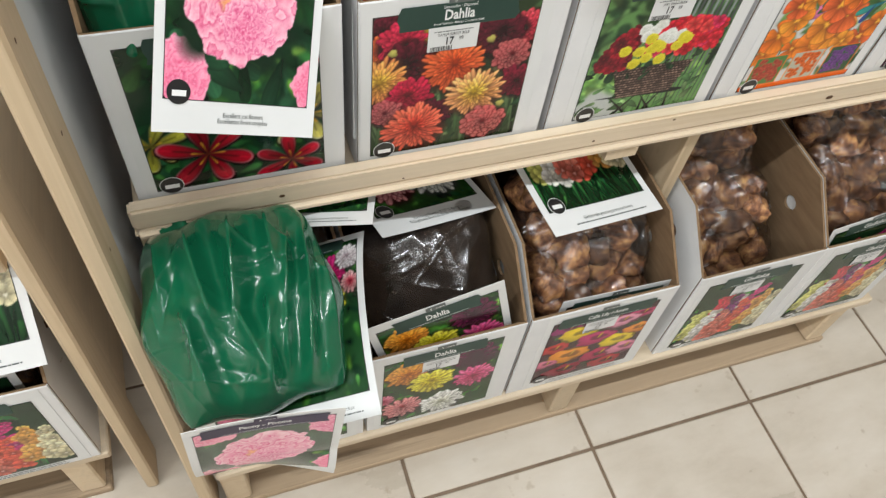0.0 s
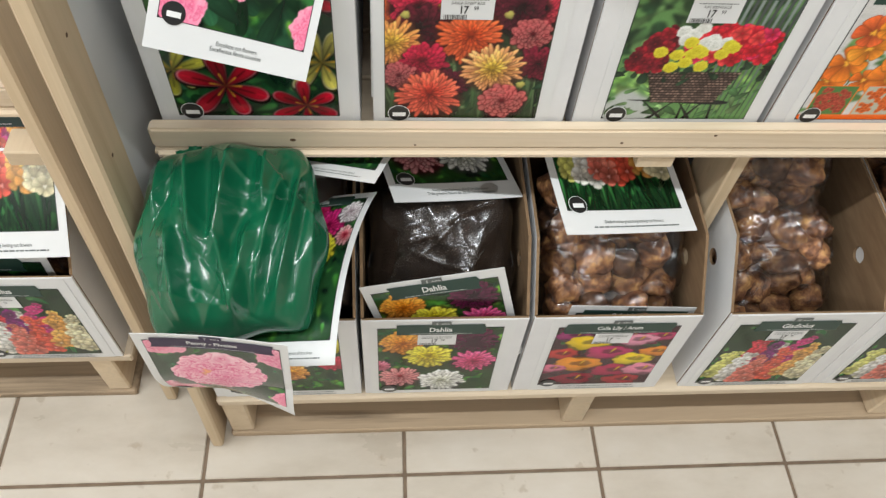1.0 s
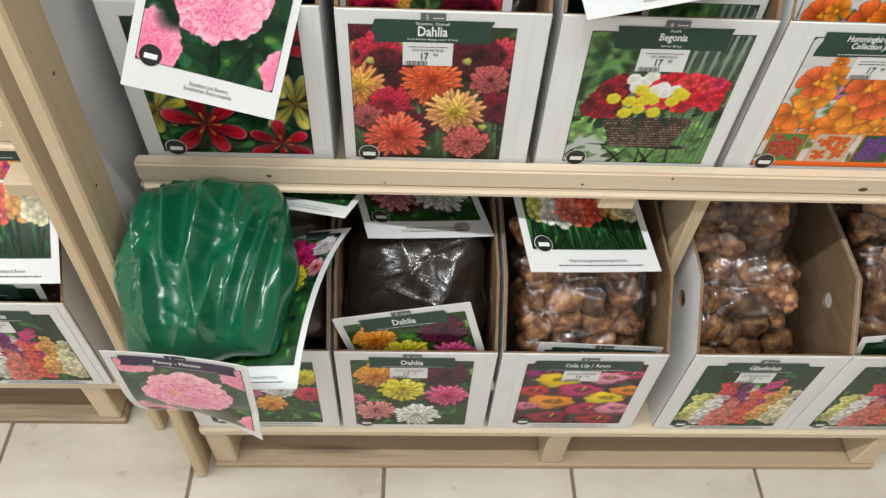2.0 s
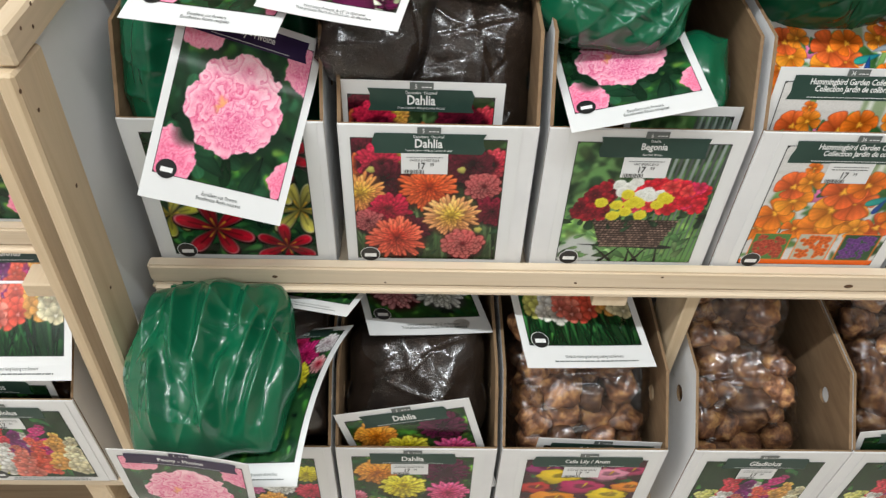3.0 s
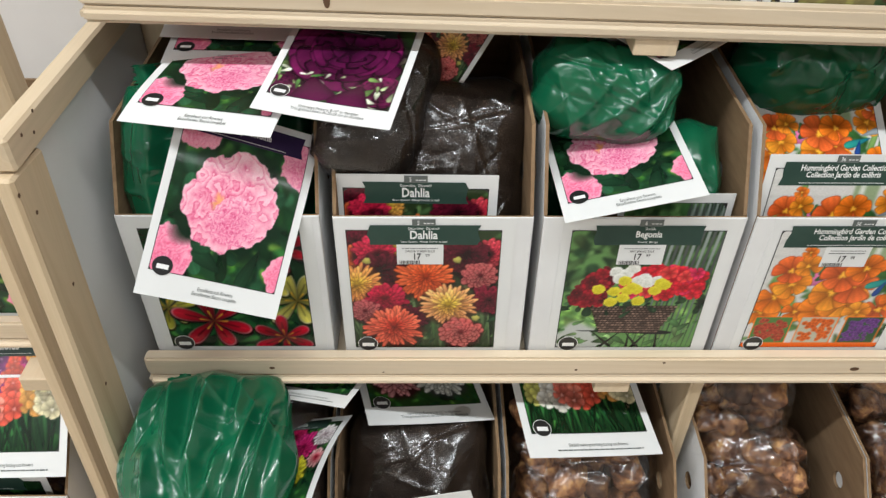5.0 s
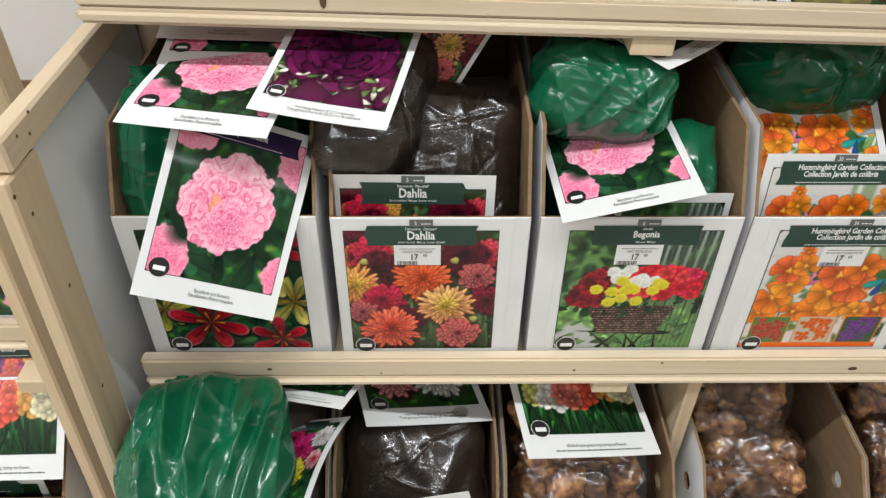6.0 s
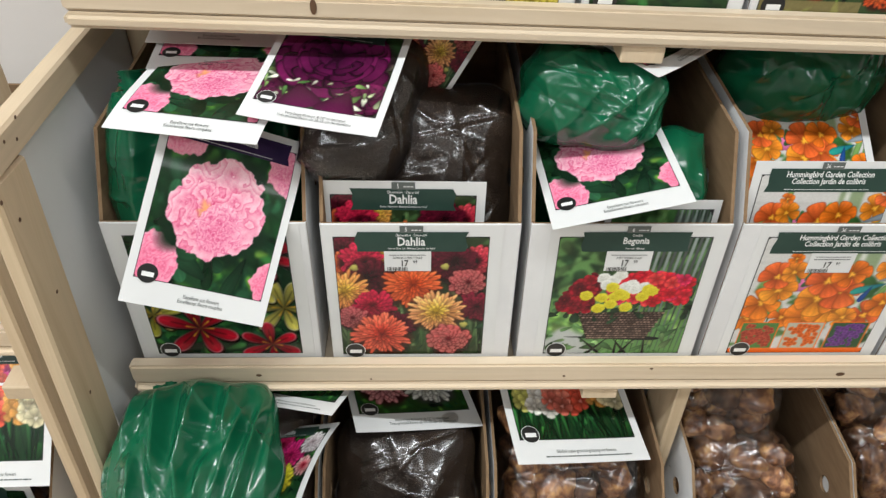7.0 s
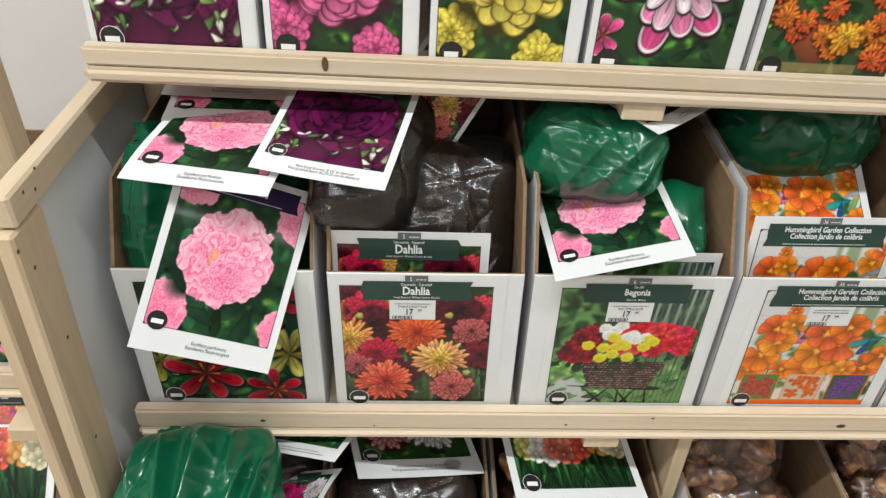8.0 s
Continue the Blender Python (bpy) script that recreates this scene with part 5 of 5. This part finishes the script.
peat_bag(pose(0.15, -0.005, 0.31, -20, 0, 10), 0.13, 0.11, 0.2, 13, "dark peat-filled bag deep in a box")
clear_bag(pose(0.578, -0.002, 0.375, -42, 0, 0), 0.2, 0.12, 0.24, 5, "clear plastic bag packed with brown bulbs")
clear_bag(pose(0.826, 0.004, 0.338, -34, 0, 3), 0.17, 0.125, 0.2, 6, "clear plastic bag packed with brown gladiolus bulbs")
clear_bag(pose(0.812, 0.10, 0.455, -30, 0, -4), 0.15, 0.12, 0.16, 7, "clear bag of brown bulbs at the back of a box")
clear_bag(pose(1.068, 0.005, 0.36, -40, 0, 2), 0.18, 0.13, 0.21, 8, "clear plastic bag packed with brown gladiolus bulbs")
clear_bag(pose(1.065, 0.105, 0.475, -30, 0, -4), 0.18, 0.12, 0.16, 9, "clear bag of brown bulbs at the back of a box")
clear_bag(pose(LX - 0.16, LY + 0.0, 0.34, -35, 0, 0), 0.19, 0.13, 0.22, 10, "clear plastic bag packed with brown bulbs")
green_bag(pose(0.072, 0.105, 0.83, -12, 0, 0), 0.125, 0.13, 0.22, 21, "small green plastic bulb bag inside a box")
green_bag(pose(0.17, 0.2, 0.78, -12, 0, 0), 0.12, 0.13, 0.26, 29, "green plastic bulb bag at the back of a box", n=(70, 70))
peat_bag(pose(0.372, 0.135, 0.81, -28, 4, -4), 0.21, 0.13, 0.25, 22, "dark peat-filled clear plastic bag standing in a box")
peat_bag(pose(0.300, 0.128, 0.918, -40, 28, 6), 0.13, 0.08, 0.2, 23, "dark peat-filled clear plastic bag leaning across a box")
green_bag(pose(0.560, 0.145, 0.920, -24, 8, 0), 0.172, 0.12, 0.118, 24, "crumpled green plastic bulb bag lying on another", ((0.9, -0.4, -1.0, 0.9, 0.008, 0.012), (0.95, 0.3, -1.0, 0.9, 0.008, 0.008), (0.3, -0.7, -1.0, 0.6, 0.007, 0.014), (0.85, 0.7, -1.0, 0.7, 0.007, 0.006), (-0.5, -0.3, -0.4, 0.9, 0.005, 0.014)), waist=0.2, crumple=0.006, lines=20, fine=0.0018, depth=0.003, spread=1.2, sharp=0.0012)
green_bag(pose(0.657, 0.112, 0.806, -10, -6, 0), 0.10, 0.105, 0.165, 25, "small green plastic bulb bag inside a box", waist=0.12)
green_bag(pose(0.545, 0.215, 0.76, 0, 0, 0), 0.11, 0.12, 0.2, 26, "green plastic bulb bag at the back of a box", n=(60, 60))
green_bag(pose(0.835, 0.225, 0.915, -6, 0, 0), 0.205, 0.12, 0.125, 27, "crumpled green plastic bag at the back of a box", lines=14)
peat_bag(pose(0.82, 0.215, 0.74, 0, 0, 0), 0.18, 0.13, 0.2, 28, "dark peat-filled bag at the back of a box")


# ---- loose cards ----
CARD_W, CARD_H = 0.183, 0.228


def card(bl, right, up, kind, label, w=CARD_W, h=None, bend=flat, price=False, title=True, group="printed bulb cards", step=1):
    """A stiff printed card from its lower left corner, the way along its foot and the way up its face."""
    r = Vector(right).normalized()
    u = Vector(up)
    u = (u - r * u.dot(r)).normalized()
    n_ = r.cross(u)
    m = Matrix((r, u, n_)).transposed().to_4x4()
    m.translation = Vector(bl)
    k = w / CARD_W
    h = (h or CARD_H * k) / k
    t = thing("bulb_card", m @ Matrix.Scale(k, 4), label, "card", group)
    sheet = part("sheet", plate(0, CARD_W, 0, h, 0.0, bend, 0, 18, 0.0007), LABEL_WHITE, t)
    mx = 0.011
    py0 = 0.034 if NOTES.get(kind) else 0.02
    print_on(sheet, kind, CARD_W, h, mx, CARD_W - mx, py0, h - 0.018, price, bend, title, step=step)
    return t


def bow(kx=0.0, ky=0.0, x0=0.09, y0=0.11):
    return lambda x, y: kx * (x - x0) ** 2 + ky * (y - y0) ** 2


def droop(k, at):
    return lambda x, y: -k * max(0.0, at - y) ** 2


PK = "glossy pink peony card {}"
card((0.056, -0.070, 0.802), (0.895, 0.155, -0.417), (0.232, 0.60, 0.765), "peony", PK.format("hanging over the front of a box"), 0.1485, 0.207, lambda x, y: 0.3 * (x - 0.09) ** 2 - 2.6 * max(0.0, y - 0.17) ** 2)
card((0.051, 0.017, 0.958), (0.985, -0.17, -0.018), (0.171, 0.984, 0.043), "peony", PK.format("lying on bulb bags"), 0.157, 0.19, droop(1.2, 0.08))
card((0.067, 0.121, 0.963), (1, 0.013, -0.029), (0.02, 0.985, 0.12), "peony", PK.format("tucked under the shelf above"), 0.145, 0.13, step=2)
card((0.056, 0.166, 0.973), (1, -0.013, -0.026), (0.02, 0.97, 0.19), "peony", PK.format("tucked under the shelf above"), 0.15, 0.11, step=2)
card((0.183, 0.020, 0.962), (0.978, -0.203, -0.057), (0.165, 0.959, 0.231), "purple", "glossy card with dark purple dahlia photo on bulb bags", 0.141, 0.165, bow(0.3, 0.2))
card((0.503, -0.006, 0.843), (0.968, 0.04, 0.215), (-0.15, 0.97, 0.09), "peony", PK.format("under a green bag"), 0.152, 0.20)
card((0.30, 0.150, 0.955), (0.76, 0.0, -0.55), (0.5, 0.35, 0.7), "sunset", "dark dahlia card tucked between peat bags", 0.10, 0.13, title=False, step=2)
card((0.612, 0.085, 0.972), (0.13, 0.10, 0.015), (-0.62, 0.76, 0.1), "peony", PK.format("under the shelf above"), 0.12, 0.16, bow(0.6, 0), step=2)
card((0.250, 0.036, 0.640), (1, 0, -0.01), (0.0, 0.06, 1), "sunset", "dahlia card standing behind the front of a box", 0.183, 0.228, step=2)
card((0.573, 0.036, 0.612), (1, 0, 0), (0.0, 0.05, 1), "begonia", "white begonia card behind the front of a box", 0.13, 0.232, title=False, step=3)
card((0.739, 0.036, 0.790), (0.998, -0.03, -0.016), (0.03, 0.853, 0.518), "orange", "orange hummingbird garden card leaning in a box", 0.17, 0.215)
card((0.728, 0.0285, 0.68), (1, 0.0, 0.0), (0.13, 0.1, 0.98), "orange", "orange hummingbird garden card tilted in a box", 0.172, 0.215)
card((0.008, -0.228, 0.402), (0.994, -0.069, -0.076), (0.02, -0.07, 0.99), "peony", "pink peony card over the front of a lower box", 0.148, 0.207, lambda x, y: -1.6 * max(0, 0.13 - y) ** 2 + 0.5 * (x - 0.09) ** 2 + 3.0 * max(0, x - 0.08) * max(0, 0.1 - y))
card((0.072, -0.219, 0.498), (0.93, -0.15, 0.33), (0.236, 0.971, -0.028), "pompon", "pompon dahlia card leaning beside a green bag", 0.14, 0.25, bow(0.0, -1.2, 0.09, 0.16))
card((0.11, 0.002, 0.560), (0.93, -0.28, 0.12), (0.27, 0.9, -0.3), "pompon", "dahlia card tucked under the shelf", 0.15, 0.12, title=False, step=2)
card((0.276, -0.007, 0.497), (0.95, 0.215, -0.215), (-0.2, 0.95, -0.1), "plate", "card with red and white dahlias below the shelf", 0.184, 0.2, bow(0.2, 0.0))
card((0.285, -0.1045, 0.215), (0.97, 0.0, 0.24), (-0.235, 0.04, 0.97), "five", "dahlia card tilted behind the front of a box", 0.186, 0.228)
card((0.487, -0.066, 0.504), (0.968, 0.16, -0.185), (-0.13, 0.98, 0.16), "gladcard", "card with mixed gladiolus flowers lying on bulb bags", 0.191, 0.23, bow(0.2, 0.3))
card((0.500, -0.106, 0.165), (1, 0, -0.06), (0.06, 0.03, 1), "calla", "calla lily card behind the front of a box", 0.186, 0.226)
card((1.0, -0.106, 0.19), (1, 0, 0.18), (-0.18, 0.03, 1), "glads", "gladiolus card standing tilted in a box", 0.16, 0.226)
card((LX - 0.272, LY - 0.094, 0.185), (1, 0, -0.02), (0.0, 0.05, 1), "glads", "gladiolus card standing upright in a box", 0.185, 0.228)
card((-0.318, -0.050, 0.440), (1, 0.02, 0.0), (0.0, 0.72, 0.7), "gladcard", "mixed gladiolus card leaning in a box", 0.185, 0.2)
card((LX - 0.262, LY - 0.02, 0.535), (1, 0.03, 0.0), (0.0, 0.9, 0.3), "gladcard", "mixed gladiolus card lying under the shelf", 0.185, 0.2)


# ---- floor tiles ----
TS, GAP = 0.332, 0.006
TX, TY = -0.039, -0.197
tile = block(TS - GAP, TS - GAP, 0.008, 0.0015)
tile_me = mesh_of(tile, "tile", TILE)
for i in range(-6, 9):
    for j in range(-9, 3):
        o = part("tile", tile_me, None, floor)
        o.location = (TX + (i + 0.5) * TS, TY + (j + 0.5) * TS, -0.004)
# the far rest of the floor, out of reach
far = bmesh.new()
for i in range(-10, 12):
    for j in range(-15, 3):
        if not (-6 <= i < 9 and -9 <= j < 3):
            bmesh.ops.create_cube(far, size=1.0, matrix=Matrix.Translation((TX + (i + 0.5) * TS, TY + (j + 0.5) * TS, -0.004)) @ Matrix.Diagonal((TS - GAP, TS - GAP, 0.008, 1)))
tagged(part("far_tiles", far, TILE, floor), "more beige floor tiles", kind="stuff")
